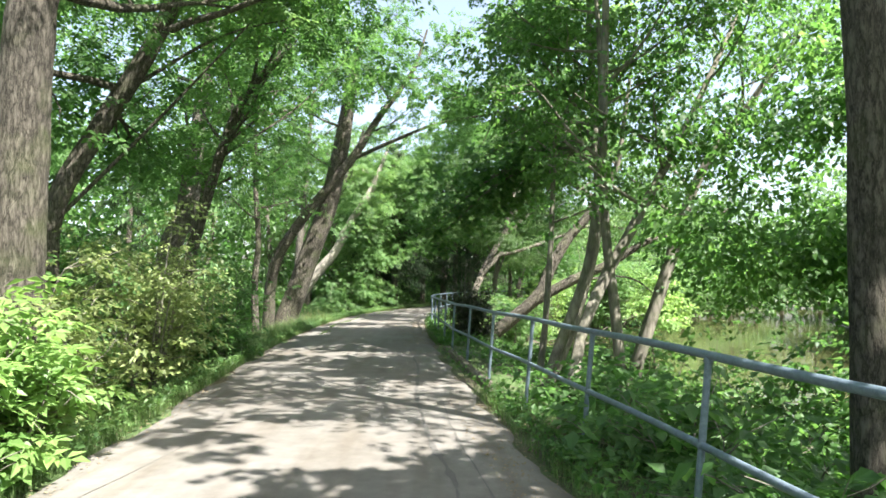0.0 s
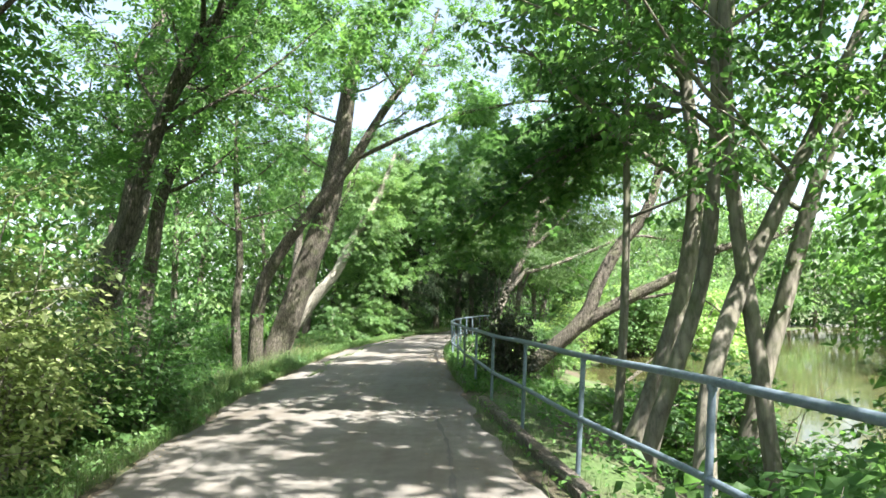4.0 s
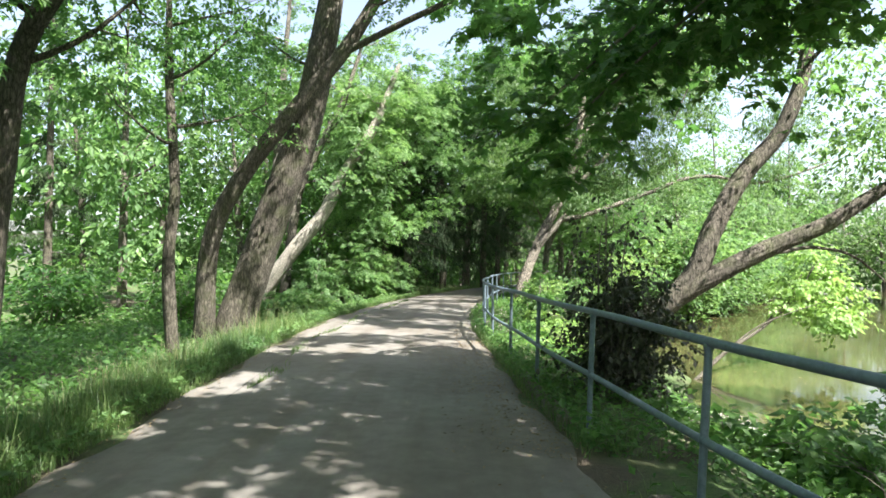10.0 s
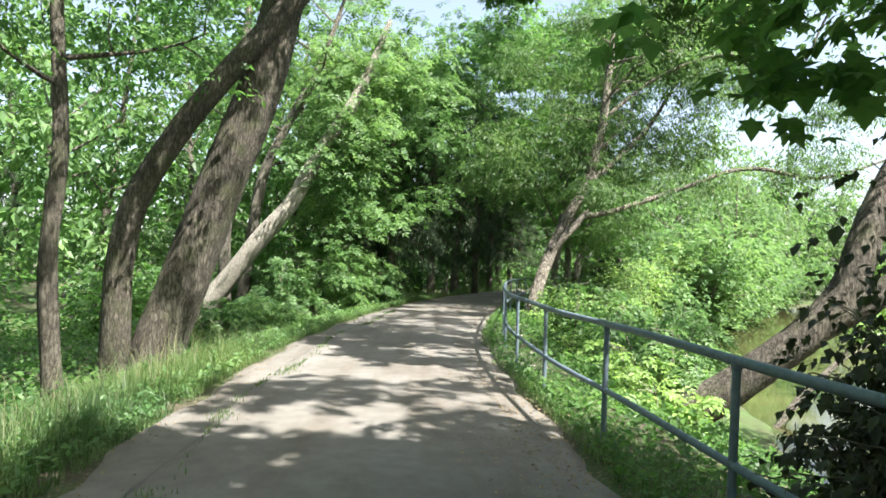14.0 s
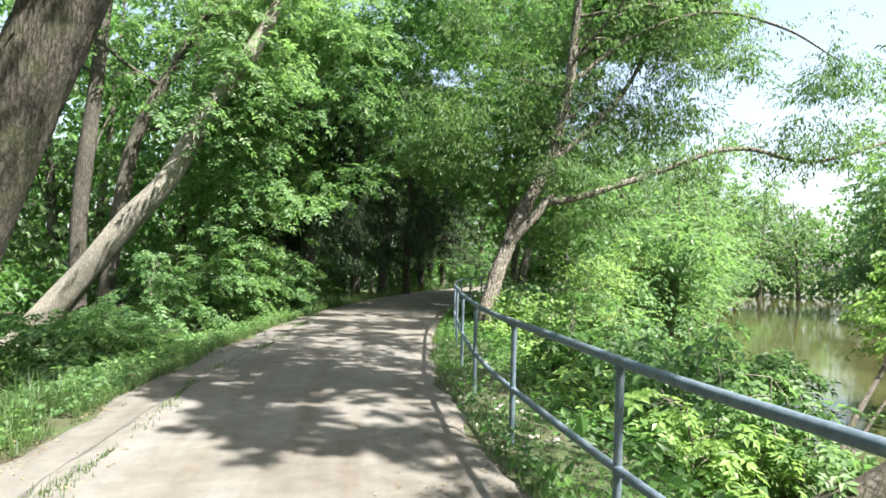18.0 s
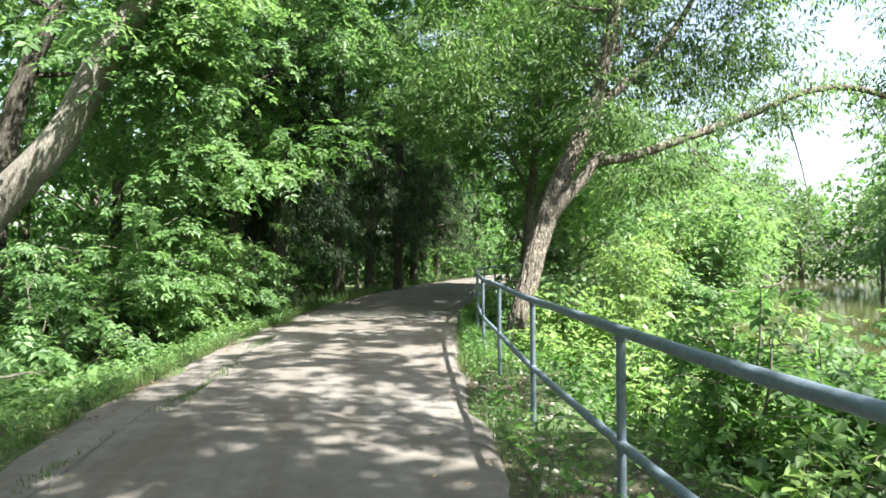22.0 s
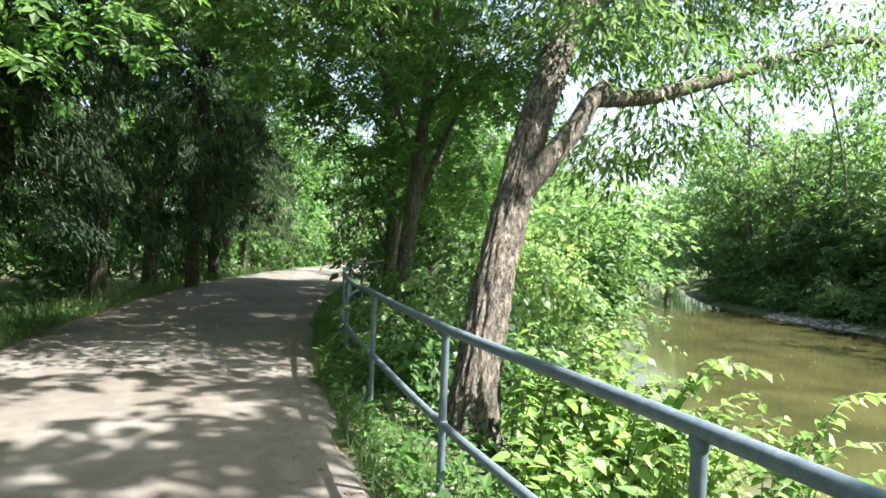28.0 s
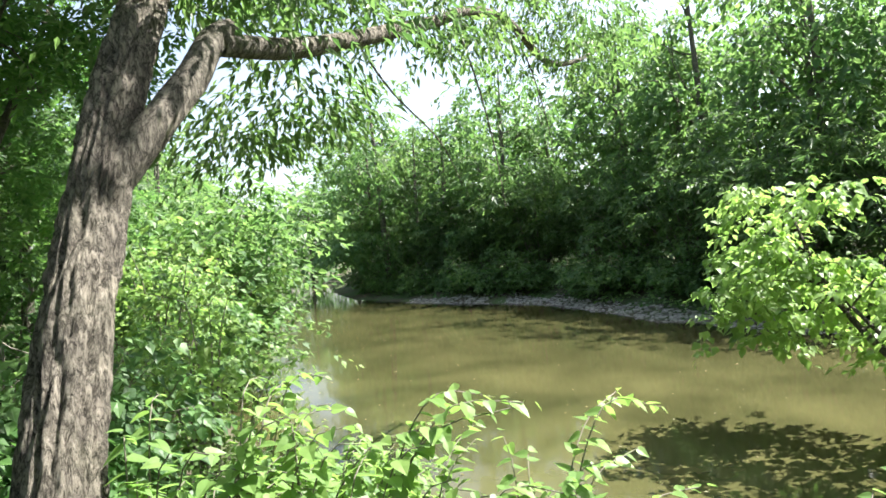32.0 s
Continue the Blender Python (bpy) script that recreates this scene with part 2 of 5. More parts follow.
def stone_material(name, dark, light):
    m, n, l, p = material(name)
    geo = n.new("ShaderNodeNewGeometry")
    t = ramp(n, [(0.0, dark), (1.0, light)])
    l.new(geo.outputs["Random Per Island"], t.inputs[0])
    g = noise_node(n, l, 40.0, 6.0, 0.7, geo.outputs["Position"])
    v = ramp(n, [(0.3, (0.7, 0.7, 0.7)), (0.7, (1.15, 1.15, 1.15))])
    l.new(g.outputs[0], v.inputs[0])
    l.new(mix_colour(n, l, t.outputs[0], v.outputs[0], 1.0, "MULTIPLY"), p.inputs["Base Color"])
    p.inputs["Roughness"].default_value = 0.85
    bump(n, l, g.outputs[0], 0.5, 0.01, p.inputs["Normal"])
    return m


PATH, SOIL, WATER, STEEL = path_material(), soil_material(), water_material(), galvanised()
STONE = stone_material("river_stone", (0.16, 0.145, 0.125), (0.42, 0.39, 0.35))
TAR = stone_material("crack_filler", (0.07, 0.065, 0.06), (0.10, 0.095, 0.085))
TIMBER = bark_material("weathered_timber", (0.10, 0.085, 0.07), (0.33, 0.30, 0.26), 20)

# ---- mesh helpers ----
def mesh_of(name, verts, faces, mat, smooth=True):
    """A mesh from an array of corners and an array of faces that all have the same number of corners."""
    verts, faces = np.asarray(verts, dtype=np.float32), np.asarray(faces, dtype=np.int32)
    me = bpy.data.meshes.new(name)
    k = faces.shape[1]
    me.vertices.add(len(verts))
    me.vertices.foreach_set("co", verts.ravel())
    me.loops.add(faces.size)
    me.loops.foreach_set("vertex_index", faces.ravel())
    me.polygons.add(len(faces))
    me.polygons.foreach_set("loop_start", np.arange(0, faces.size, k, dtype=np.int32))
    me.polygons.foreach_set("use_smooth", np.full(len(faces), smooth))
    me.materials.append(mat)
    me.update(calc_edges=True)
    return me


def join(pieces):
    vs, fs, k = [], [], 0
    for v, f in pieces:
        vs.append(v)
        fs.append(np.asarray(f) + k)
        k += len(v)
    return np.concatenate(vs), np.concatenate(fs)


def part(name, verts, faces, mat, parent, label="", smooth=True, kind=""):
    ob = new(name, mesh_of(name, verts, faces, mat, smooth))
    ob.parent = parent
    return tagged(ob, label, kind=kind)


def thing(name, at, label, category, group="", kind=""):
    ob = new(name)
    ob.location = at
    return tagged(ob, label, category, group, kind)


def curve_points(pts, step):
    """A smooth line through the points, as evenly spaced points."""
    p = np.asarray(pts, float)
    q = np.vstack([2 * p[0] - p[1], p, 2 * p[-1] - p[-2]])
    out = []
    for i in range(1, len(q) - 2):
        n = max(2, int(np.ceil(np.linalg.norm(q[i + 1] - q[i]) / step)))
        t = np.linspace(0, 1, n, endpoint=False)[:, None]
        a, b, c, d = q[i - 1], q[i], q[i + 1], q[i + 2]
        out.append(0.5 * (2 * b + (c - a) * t + (2 * a - 5 * b + 4 * c - d) * t ** 2 + (3 * b - a - 3 * c + d) * t ** 3))
    out.append(p[-1:])
    return np.vstack(out)


def tube(pts, radii, sides=10, rough=0.0, seed=0, cap=True):
    """A tube along a line, as corners and quads; rough: how far its skin bulges in and out, as a share of its radius."""
    p = np.asarray(pts, float)
    n = len(p)
    r = np.interp(np.linspace(0, 1, n), np.linspace(0, 1, len(radii)), radii)
    tan = np.gradient(p, axis=0)
    tan /= np.linalg.norm(tan, axis=1, keepdims=True) + 1e-9
    ref = np.where(np.abs(tan[:, 2:3]) > 0.95, np.array([[1.0, 0, 0]]), np.array([[0, 0, 1.0]]))
    if np.abs(tan[:, 2]).mean() > 0.6:
        ref = np.tile(np.array([[1.0, 0.05, 0]]), (n, 1))
    u = np.cross(tan, ref)
    u /= np.linalg.norm(u, axis=1, keepdims=True) + 1e-9
    v = np.cross(tan, u)
    a = np.linspace(0, 2 * np.pi, sides, endpoint=False)
    rr = np.repeat(r[:, None], sides, axis=1)
    if rough:
        g = np.random.default_rng(seed)
        s = np.arange(n)[:, None] / max(n, 1)
        for k in range(5):
            rr = rr * (1 + rough * 0.5 * np.sin((k + 2) * a[None] + g.uniform(0, 6.28) + g.uniform(-9, 9) * s) * np.sin(s * g.uniform(4, 30) + g.uniform(0, 6)))
    ring = p[:, None] + rr[:, :, None] * (np.cos(a)[None, :, None] * u[:, None] + np.sin(a)[None, :, None] * v[:, None])
    verts = ring.reshape(-1, 3)
    i, j = np.meshgrid(np.arange(n - 1), np.arange(sides), indexing="ij")
    k = (j + 1) % sides
    faces = np.stack([i * sides + j, i * sides + k, (i + 1) * sides + k, (i + 1) * sides + j], -1).reshape(-1, 4)
    return verts, faces


# leaf outlines: corners (across, along, up) and triangles
OVAL = (np.array([[0, 0, 0], [0.30, 0.42, 0.07], [0, 1.0, -0.10], [-0.30, 0.42, 0.07]]), np.array([[0, 1, 2], [0, 2, 3]]))
LANCE = (np.array([[0, 0, 0], [0.17, 0.40, 0.05], [0, 1.0, -0.16], [-0.17, 0.40, 0.05]]), np.array([[0, 1, 2], [0, 2, 3]]))
BROAD = (np.array([[0, 0, 0], [0.36, 0.36, 0.06], [0, 1.0, -0.14], [-0.36, 0.36, 0.06], [0, 0.42, -0.01]]), np.array([[0, 1, 4], [1, 2, 4], [2, 3, 4], [3, 0, 4]]))
NEEDLE = (np.array([[-0.10, 0, 0], [0.10, 0, 0], [0, 1.0, -0.12]]), np.array([[0, 1, 2]]))
STAR = (np.array([[0, 0, 0], [0.16, 0.16, 0], [0.46, 0.14, -0.06], [0.36, 0.36, 0.03], [0.56, 0.60, -0.08], [0.27, 0.60, 0.03], [0, 1.0, -0.12],
                  [-0.27, 0.60, 0.03], [-0.56, 0.60, -0.08], [-0.36, 0.36, 0.03], [-0.46, 0.14, -0.06], [-0.16, 0.16, 0], [0, 0.36, 0.03]]),
        np.array([[i, (i + 1) % 12, 12] for i in range(12)]))
# a leaf of five leaflets on one stalk
_leaflet = np.array([[0, 0, 0], [0.115, 0.17, 0.025], [0, 0.42, -0.05], [-0.115, 0.17, 0.025]])


def _turn(a, x, y, z=0.0):
    c, d = math.cos(a), math.sin(a)
    return np.stack([c * _leaflet[:, 0] - d * _leaflet[:, 1] + x, d * _leaflet[:, 0] + c * _leaflet[:, 1] + y, _leaflet[:, 2] + z], 1)


HEART = (np.array([[0, 0.06, 0], [0.17, -0.03, 0.02], [0.36, 0.12, 0.06], [0.39, 0.36, 0.05], [0.25, 0.66, 0.0], [0, 1.05, -0.14], [-0.25, 0.66, 0.0], [-0.39, 0.36, 0.05], [-0.36, 0.12, 0.06], [-0.17, -0.03, 0.02], [0, 0.45, -0.03]]),
         np.array([[i, (i + 1) % 10, 10] for i in range(10)]))
PINNATE = (np.concatenate([_turn(0, 0, 0.58, -0.06), _turn(1.0, 0, 0.5, -0.03), _turn(-1.0, 0, 0.48, -0.03), _turn(1.2, 0, 0.22), _turn(-1.2, 0, 0.2)]),
           np.concatenate([np.array([[0, 1, 2], [0, 2, 3]]) + 4 * i for i in range(5)]))


def leaves(points, size, shape, rng, tilt=0.6, droop=0.35, away=None, vary=0.22, wander=0.7):
    """Leaves at the points; tilt: how far they turn from lying flat; away: the way each one points (across the ground)."""
    n = len(points)
    head_ = rng.uniform(0, 2 * np.pi, n) if away is None else np.arctan2(-away[:, 0], away[:, 1]) + rng.normal(0, wander, n)
    pitch = -droop + rng.normal(0, tilt, n)
    roll = rng.normal(0, tilt, n)
    ch, sh, cp, sp, cr, sr = np.cos(head_), np.sin(head_), np.cos(pitch), np.sin(pitch), np.cos(roll), np.sin(roll)
    o, z = np.ones(n), np.zeros(n)
    rz = np.stack([np.stack([ch, -sh, z], -1), np.stack([sh, ch, z], -1), np.stack([z, z, o], -1)], 1)
    rx = np.stack([np.stack([o, z, z], -1), np.stack([z, cp, -sp], -1), np.stack([z, sp, cp], -1)], 1)
    ry = np.stack([np.stack([cr, z, sr], -1), np.stack([z, o, z], -1), np.stack([-sr, z, cr], -1)], 1)
    rot = rz @ rx @ ry
    s = size * np.exp(rng.normal(0, vary, n))
    v = np.einsum("nij,kj->nki", rot, shape[0]) * s[:, None, None] + points[:, None]
    k = len(shape[0])
    f = shape[1][None] + (np.arange(n) * k)[:, None, None]
    return v.reshape(-1, 3), f.reshape(-1, 3)


def sprays(centres, per, spread, rng, flat=0.45, hang=0.0):
    """Leaf places along short drooping twigs gathered round each centre, and the way each leaf points."""
    c = np.asarray(centres, float)
    k = max(1, int(round(per / 7)))
    c = np.repeat(c, k, axis=0)
    n, m = len(c), max(1, int(round(per / k)))
    off = rng.normal(0, 1, (n, 3)) * np.array([spread, spread, spread * flat]) * (0.75 if k > 1 else 0.35)
    if hang:
        off[:, 2] -= np.abs(rng.normal(0, hang, n))
    head_ = np.arctan2(off[:, 1], off[:, 0]) + rng.normal(0, 0.7, n)
    way = np.stack([np.cos(head_), np.sin(head_), rng.normal(-0.15, 0.25, n)], 1)
    ln = spread * rng.uniform(0.7, 1.5, n)
    t = (np.arange(m)[None] + rng.uniform(0.1, 0.9, (n, m))) / m
    side = np.stack([-way[:, 1], way[:, 0], 0 * head_], 1)
    flip = np.where((np.arange(m)[None] + rng.integers(0, 2, (n, 1))) % 2 == 0, 1.0, -1.0)[:, :, None]
    pts = c[:, None] + off[:, None] + way[:, None] * (ln[:, None] * t)[:, :, None]
    pts = pts + side[:, None] * flip * (0.16 * ln[:, None] * (1.1 - t))[:, :, None] * rng.uniform(0.3, 1.3, (n, m, 1))
    pts[:, :, 2] -= 0.3 * ln[:, None] * t ** 2
    pts += rng.normal(0, 0.06 * spread, pts.shape)
    away = side[:, None] * flip * (1.1 - 0.8 * t)[:, :, None] + way[:, None] * (0.45 + t)[:, :, None]
    return pts.reshape(-1, 3), away.reshape(-1, 3)


# ---- the lie of the land ----
LEFT_Y, LEFT_X = [-60, -8, 5, 8, 11, 15, 19, 22, 25, 28, 31, 34, 37, 40, 45, 52, 62, 80], [-2, -2.2, -2.75, -3.05, -3.35, -3.7, -3.85, -3.9, -3.85, -3.65, -3.35, -2.95, -2.45, -1.9, -0.5, 2.2, 7.0, 18]
RIGHT_Y, RIGHT_X = [-60, -8, 4.6, 9, 13, 16, 18, 21, 24, 27, 29, 31, 33.5, 36, 41, 48, 56, 66, 80], [2.2, 1.9, 1.12, 0.62, 0.18, 0.0, -0.18, -0.32, -0.45, -0.42, -0.22, 0.08, 0.52, 1.02, 2.4, 5.0, 8.6, 14.5, 23]
NEAR_Y, NEAR_X = [-60, 0, 10, 20, 26, 28, 30, 32, 34, 38, 42, 50, 60, 75, 110], [7, 5.4, 4.7, 4.5, 5.0, 6.2, 6.2, 5.6, 5.8, 7.6, 9.8, 14.8, 22, 35, 66]
FAR_Y, FAR_X = [-60, 10, 20, 28, 33, 35, 37, 40, 43.6, 47.4, 52, 60, 66, 75, 110], [18, 18, 18.5, 19.5, 20.6, 22.2, 23.2, 26.2, 29.2, 30.4, 31.3, 34.4, 39.5, 48, 80]
WATER_Z = -1.5


def left_edge(y):
    return np.interp(y, LEFT_Y, LEFT_X)


def right_edge(y):
    return np.interp(y, RIGHT_Y, RIGHT_X)


def path_z(y):
    return np.interp(y, [-10, 0, 10, 20, 26, 34, 42, 80], [0.02, 0.03, 0.05, 0.11, 0.13, 0.09, 0.03, 0.0])


def smooth(t):
    t = np.clip(t, 0, 1)
    return t * t * (3 - 2 * t)


def waves(x, y):
    return (np.sin(x * 1.3 + 0.7 * y) + np.sin(y * 1.9 - 0.8 * x + 1.0) + np.sin(2.9 * x + 1.7) * np.sin(2.3 * y)) / 3


def ground_z(x, y):
    x, y = np.asarray(x, float), np.asarray(y, float)
    zp, le, re = path_z(y), left_edge(y), right_edge(y)
    nb, fb = np.interp(y, NEAR_Y, NEAR_X), np.interp(y, FAR_Y, FAR_X)
    z = zp - 0.035 + 0 * x
    sl = le - x
    z = np.where(sl > 0, zp - 0.035 - 0.8 * smooth((sl - 0.25) / 2.5) + 0.06 * waves(x, y) * smooth(sl / 1.5) + 0.9 * smooth((sl - 12) / 40), z)
    sr = x - re - 0.55
    width = np.maximum(nb - re - 0.55, 0.6)
    bank = zp - 0.06 + (WATER_Z - zp + 0.02) * smooth(sr / width) ** 0.85 + 0.10 * waves(x * 1.3, y) * smooth(sr / 0.8) * smooth((nb - x) / 1.5)
    z = np.where((x > re) & (sr <= 0), zp - 0.035 - 0.03 * smooth((x - re) / 0.5), z)
    z = np.where(sr > 0, bank, z)
    bed = WATER_Z - 0.04 - 0.5 * smooth((x - nb) / 2) * smooth((fb - x) / 2)
    z = np.where(x > nb, bed, z)
    over = x - fb
    z = np.where(over > 0, WATER_Z - 0.04 + 0.25 * smooth(over / 2.0) + 1.2 * smooth((over - 1.5) / 5) + 2.5 * smooth((over - 6) / 40) + 0.1 * waves(x, y) * smooth(over / 2), z)
    return z


def grid(xs, ys, zf):
    gx, gy = np.meshgrid(xs, ys, indexing="ij")
    v = np.stack([gx, gy, zf(gx, gy)], -1).reshape(-1, 3)
    i, j = np.meshgrid(np.arange(len(xs) - 1), np.arange(len(ys) - 1), indexing="ij")
    k = len(ys)
    return v, np.stack([i * k + j, (i + 1) * k + j, (i + 1) * k + j + 1, i * k + j + 1], -1).reshape(-1, 4)


xs = np.concatenate([[-600, -300, -150, -80], np.arange(-50, -9, 2.0), np.arange(-9, 9, 0.2), np.arange(9, 30, 0.6), np.arange(30, 60, 2.5), [70, 90, 150, 300, 600]])
ys = np.concatenate([[-600, -300, -120, -60], np.arange(-40, -6, 2.0), np.arange(-6, 50, 0.3), np.arange(50, 90, 1.5), [95, 110, 150, 300, 600]])
gv, gf = grid(xs, ys, ground_z)
ground = new("ground", mesh_of("ground", gv, gf, SOIL))
tagged(ground, "dark woodland soil with moss and leaf litter", "ground", kind="structure")

wv, wf = grid(np.arange(0.5, 90, 2.0), np.arange(-60, 112, 2.0), lambda x, y: np.full(x.shape, WATER_Z))
tagged(new("water", mesh_of("water", wv, wf, WATER)), "calm silty olive-brown river water", "river", kind="structure")


def path_sheet():
    ys_ = np.arange(-12, 78, 0.16)
    t = np.linspace(0, 1, 27)
    y = np.repeat(ys_[:, None], len(t), 1)
    rag_l = 0.07 * np.sin(ys_ * 2.1) + 0.03 * np.sin(ys_ * 5.3 + 1) + 0.015 * np.sin(ys_ * 11.7)
    rag_r = 0.05 * np.sin(ys_ * 2.7 + 2) + 0.025 * np.sin(ys_ * 6.1) + 0.012 * np.sin(ys_ * 13.1 + 1)
    x = (left_edge(ys_) + rag_l)[:, None] * (1 - t) + (right_edge(ys_) + rag_r)[:, None] * t
    z = path_z(y) + 0.035 * (1 - (2 * t[None] - 1) ** 2) + 0.006 * waves(x * 2, y * 2)
    edge = (np.abs(2 * t - 1) > 0.99)
    z[:, edge] -= 0.07
    v = np.stack([x, y, z], -1).reshape(-1, 3)
    i, j = np.meshgrid(np.arange(len(ys_) - 1), np.arange(len(t) - 1), indexing="ij")
    k = len(t)
    return v, np.stack([i * k + j, i * k + j + 1, (i + 1) * k + j + 1, (i + 1) * k + j], -1).reshape(-1, 4)


path_ob = tagged(new("path", mesh_of("path", *path_sheet(), PATH)), "worn pale grey-brown asphalt footpath with ragged edges", "path", kind="structure")


def path_top(x, y):
    t = (x - left_edge(y)) / (right_edge(y) - left_edge(y))
    return path_z(y) + 0.035 * (1 - (2 * t - 1) ** 2) + 0.006 * waves(x * 2, y * 2)


# cracks in the path: lines of dark filler
def crack(points, width, seed):
    rng = np.random.default_rng(seed)
    line = curve_points([(x, y, 0) for x, y in points], 0.12)
    line[:, 0] += 0.02 * np.cumsum(rng.normal(0, 0.35, len(line))) * np.sin(np.linspace(0, np.pi, len(line)))
    w = width * np.abs(0.6 + 0.5 * np.sin(np.arange(len(line)) * 0.9) * rng.random(len(line)) + 0.3 * rng.normal(0, 1, len(line))).clip(0.15, 1.6)
    a, b = line.copy(), line.copy()
    a[:, 0] -= w / 2
    b[:, 0] += w / 2
    for e in (a, b):
        e[:, 2] = path_top(e[:, 0], e[:, 1]) + 0.004
    v = np.stack([a, b], 1).reshape(-1, 3)
    k = np.arange(len(line) - 1) * 2
    f = np.stack([k, k + 1, k + 3, k + 2], 1)
    ob = new("crack", mesh_of("crack", v, f, TAR))
    ob.parent = path_ob


crack([(0.55, 0.5), (0.42, 2.4), (0.27, 4.6), (0.05, 6.2), (-0.13, 8.5), (-0.22, 11), (-0.55, 14)], 0.07, 1)
crack([(0.62, 3.4), (0.5, 4.6), (0.3, 6.2), (0.18, 8.0)], 0.03, 2)
crack([(-2.3, 3.5), (-2.1, 6), (-2.5, 8.5), (-2.6, 11)], 0.012, 6)
crack([(-0.4, 27.4), (-0.9, 27.9), (-1.7, 27.8), (-2.6, 28.3)], 0.02, 7)

crack([(-3.2, 17.0), (-3.28, 19.0), (-3.22, 21.0), (-3.3, 23.0), (-3.26, 25.0), (-3.12, 27.0), (-3.0, 29.0), (-2.76, 31.0), (-2.5, 33.0)], 0.035, 8)

# ---- the railing ----
POST_XY = [(2.42, -2.3), (2.18, -0.22), (1.94, 1.82), (1.70, 3.86), (1.46, 5.89), (1.19, 7.91), (0.88, 9.97), (0.62, 12.07), (0.37, 14.11), (0.20, 16.13), (0.03, 18.17),
           (-0.09, 20.13), (-0.22, 22.07), (-0.24, 24.10), (-0.16, 26.10), (0.06, 28.19), (0.33, 30.29), (0.62, 32.32), (1.02, 34.48), (1.50, 36.62), (2.10, 38.6), (2.85, 40.5), (3.75, 42.35), (4.75, 44.15), (5.85, 45.9)]
POST_LEAN = [0.092, 0.092, 0.092, 0.092, 0.088, 0.084, 0.076, 0.062, 0.05, 0.034, 0.023, 0.013, 0.0, -0.004, -0.008, -0.008, -0.01, -0.015, -0.014, -0.01, 0, 0, 0, 0, 0]
RAIL_TOP, RAIL_MID = 1.07, 0.53


def railing():
    rail = thing("guard_rail", (POST_XY[0][0], POST_XY[0][1], 0), "galvanised grey steel pipe railing along the riverside path", "railing")
    tops = [(x + l * RAIL_TOP, y, RAIL_TOP) for (x, y), l in zip(POST_XY, POST_LEAN)]
    mids = [(x + l * RAIL_MID, y, RAIL_MID) for (x, y), l in zip(POST_XY, POST_LEAN)]
    o = np.array(rail.location)
    for name, pts, r in (("top_rail", tops, 0.027), ("middle_rail", mids, 0.024)):
        line = curve_points(pts, 0.25)
        line[:, 2] += 0.006 * np.sin(line[:, 1] * 1.7)
        v, f = tube(line - o, [r], 14)
        part(name, v, f, STEEL, rail)
    for (x, y), l in zip(POST_XY, POST_LEAN):
        z0 = float(ground_z(x, y)) - 0.25
        pts = [(x + l * z0, y, z0), (x, y, 0), (x + l * 0.5, y, 0.5), (x + l * (RAIL_TOP - 0.01), y, RAIL_TOP - 0.01)]
        v, f = tube(np.array(pts) - o, [0.023], 14)
        post = part("post", v, f, STEEL, rail)
        for h, r in ((RAIL_TOP - 0.03, 0.029), (RAIL_MID, 0.030)):
            c = np.array([x + l * h, y, h]) - o
            v, f = tube([c - [0, 0, 0.022], c - [0, 0, 0.012], c + [0, 0, 0.012], c + [0, 0, 0.022]], [0.024, r, r, 0.024], 12)
            part("weld_collar", v, f, STEEL, post)
    return rail


railing()

# ---- trees ----
def limb_line(start, way, length, rng, rise=0.25, bend=0.35, n=6):
    p, d, out = np.array(start, float), np.array(way, float), [np.array(start, float)]
    d /= np.linalg.norm(d)
    for _ in range(n):
        d = d + rng.normal(0, bend / n * 1.6, 3) + np.array([0, 0, rise / n])
        d /= np.linalg.norm(d)
        p = p + d * length / n
        out.append(p.copy())
    return np.array(out)


def furrowed(pts, rad, sides, depth, seed):
    """A trunk whose bark stands in long broken ridges; depth in metres."""
    v, f = tube(pts, rad, sides)
    n = len(pts)
    ring = v.reshape(n, sides, 3)
    mid = np.asarray(pts)[:, None]
    out = ring - mid
    r = np.linalg.norm(out, axis=2, keepdims=True)
    a = np.linspace(0, 2 * np.pi, sides, endpoint=False)
    s_ = np.concatenate([[0], np.cumsum(np.linalg.norm(np.diff(pts, axis=0), axis=1))])
    d = np.zeros((n, sides))
    for i in range(n):
        for j in range(sides):
            q = Vector((math.cos(a[j]) * 4.2, math.sin(a[j]) * 4.2, s_[i] * 2.6 + seed))
            d[i, j] = 0.9 - 3.2 * abs(noise.noise(q)) - 1.2 * abs(noise.noise(Vector((q.x * 2.1, q.y * 2.1, q.z * 1.8 + 7)))) + 0.7 * noise.noise(Vector((q.x * 4, q.y * 4, q.z * 4)))
    d = np.clip(d, -1.3, 0.9) * depth * (r[:, :, 0] / r.max()) ** 0.7
    return (mid + out * (1 + d[:, :, None] / np.maximum(r, 1e-4))).reshape(-1, 3), f


def foliage(name, tips, ob, kind_of_leaf, per, spread, size, shape, rng, hang=0.0, tilt=0.36, droop=0.35, flat=0.45, label=""):
    pts, d = sprays(tips, per, spread, rng, flat, hang)
    v, f = leaves(pts, size, shape, rng, tilt, droop, away=d, wander=0.35)
    return part(name, v, f, LEAF[kind_of_leaf], ob, label, False, "stuff")


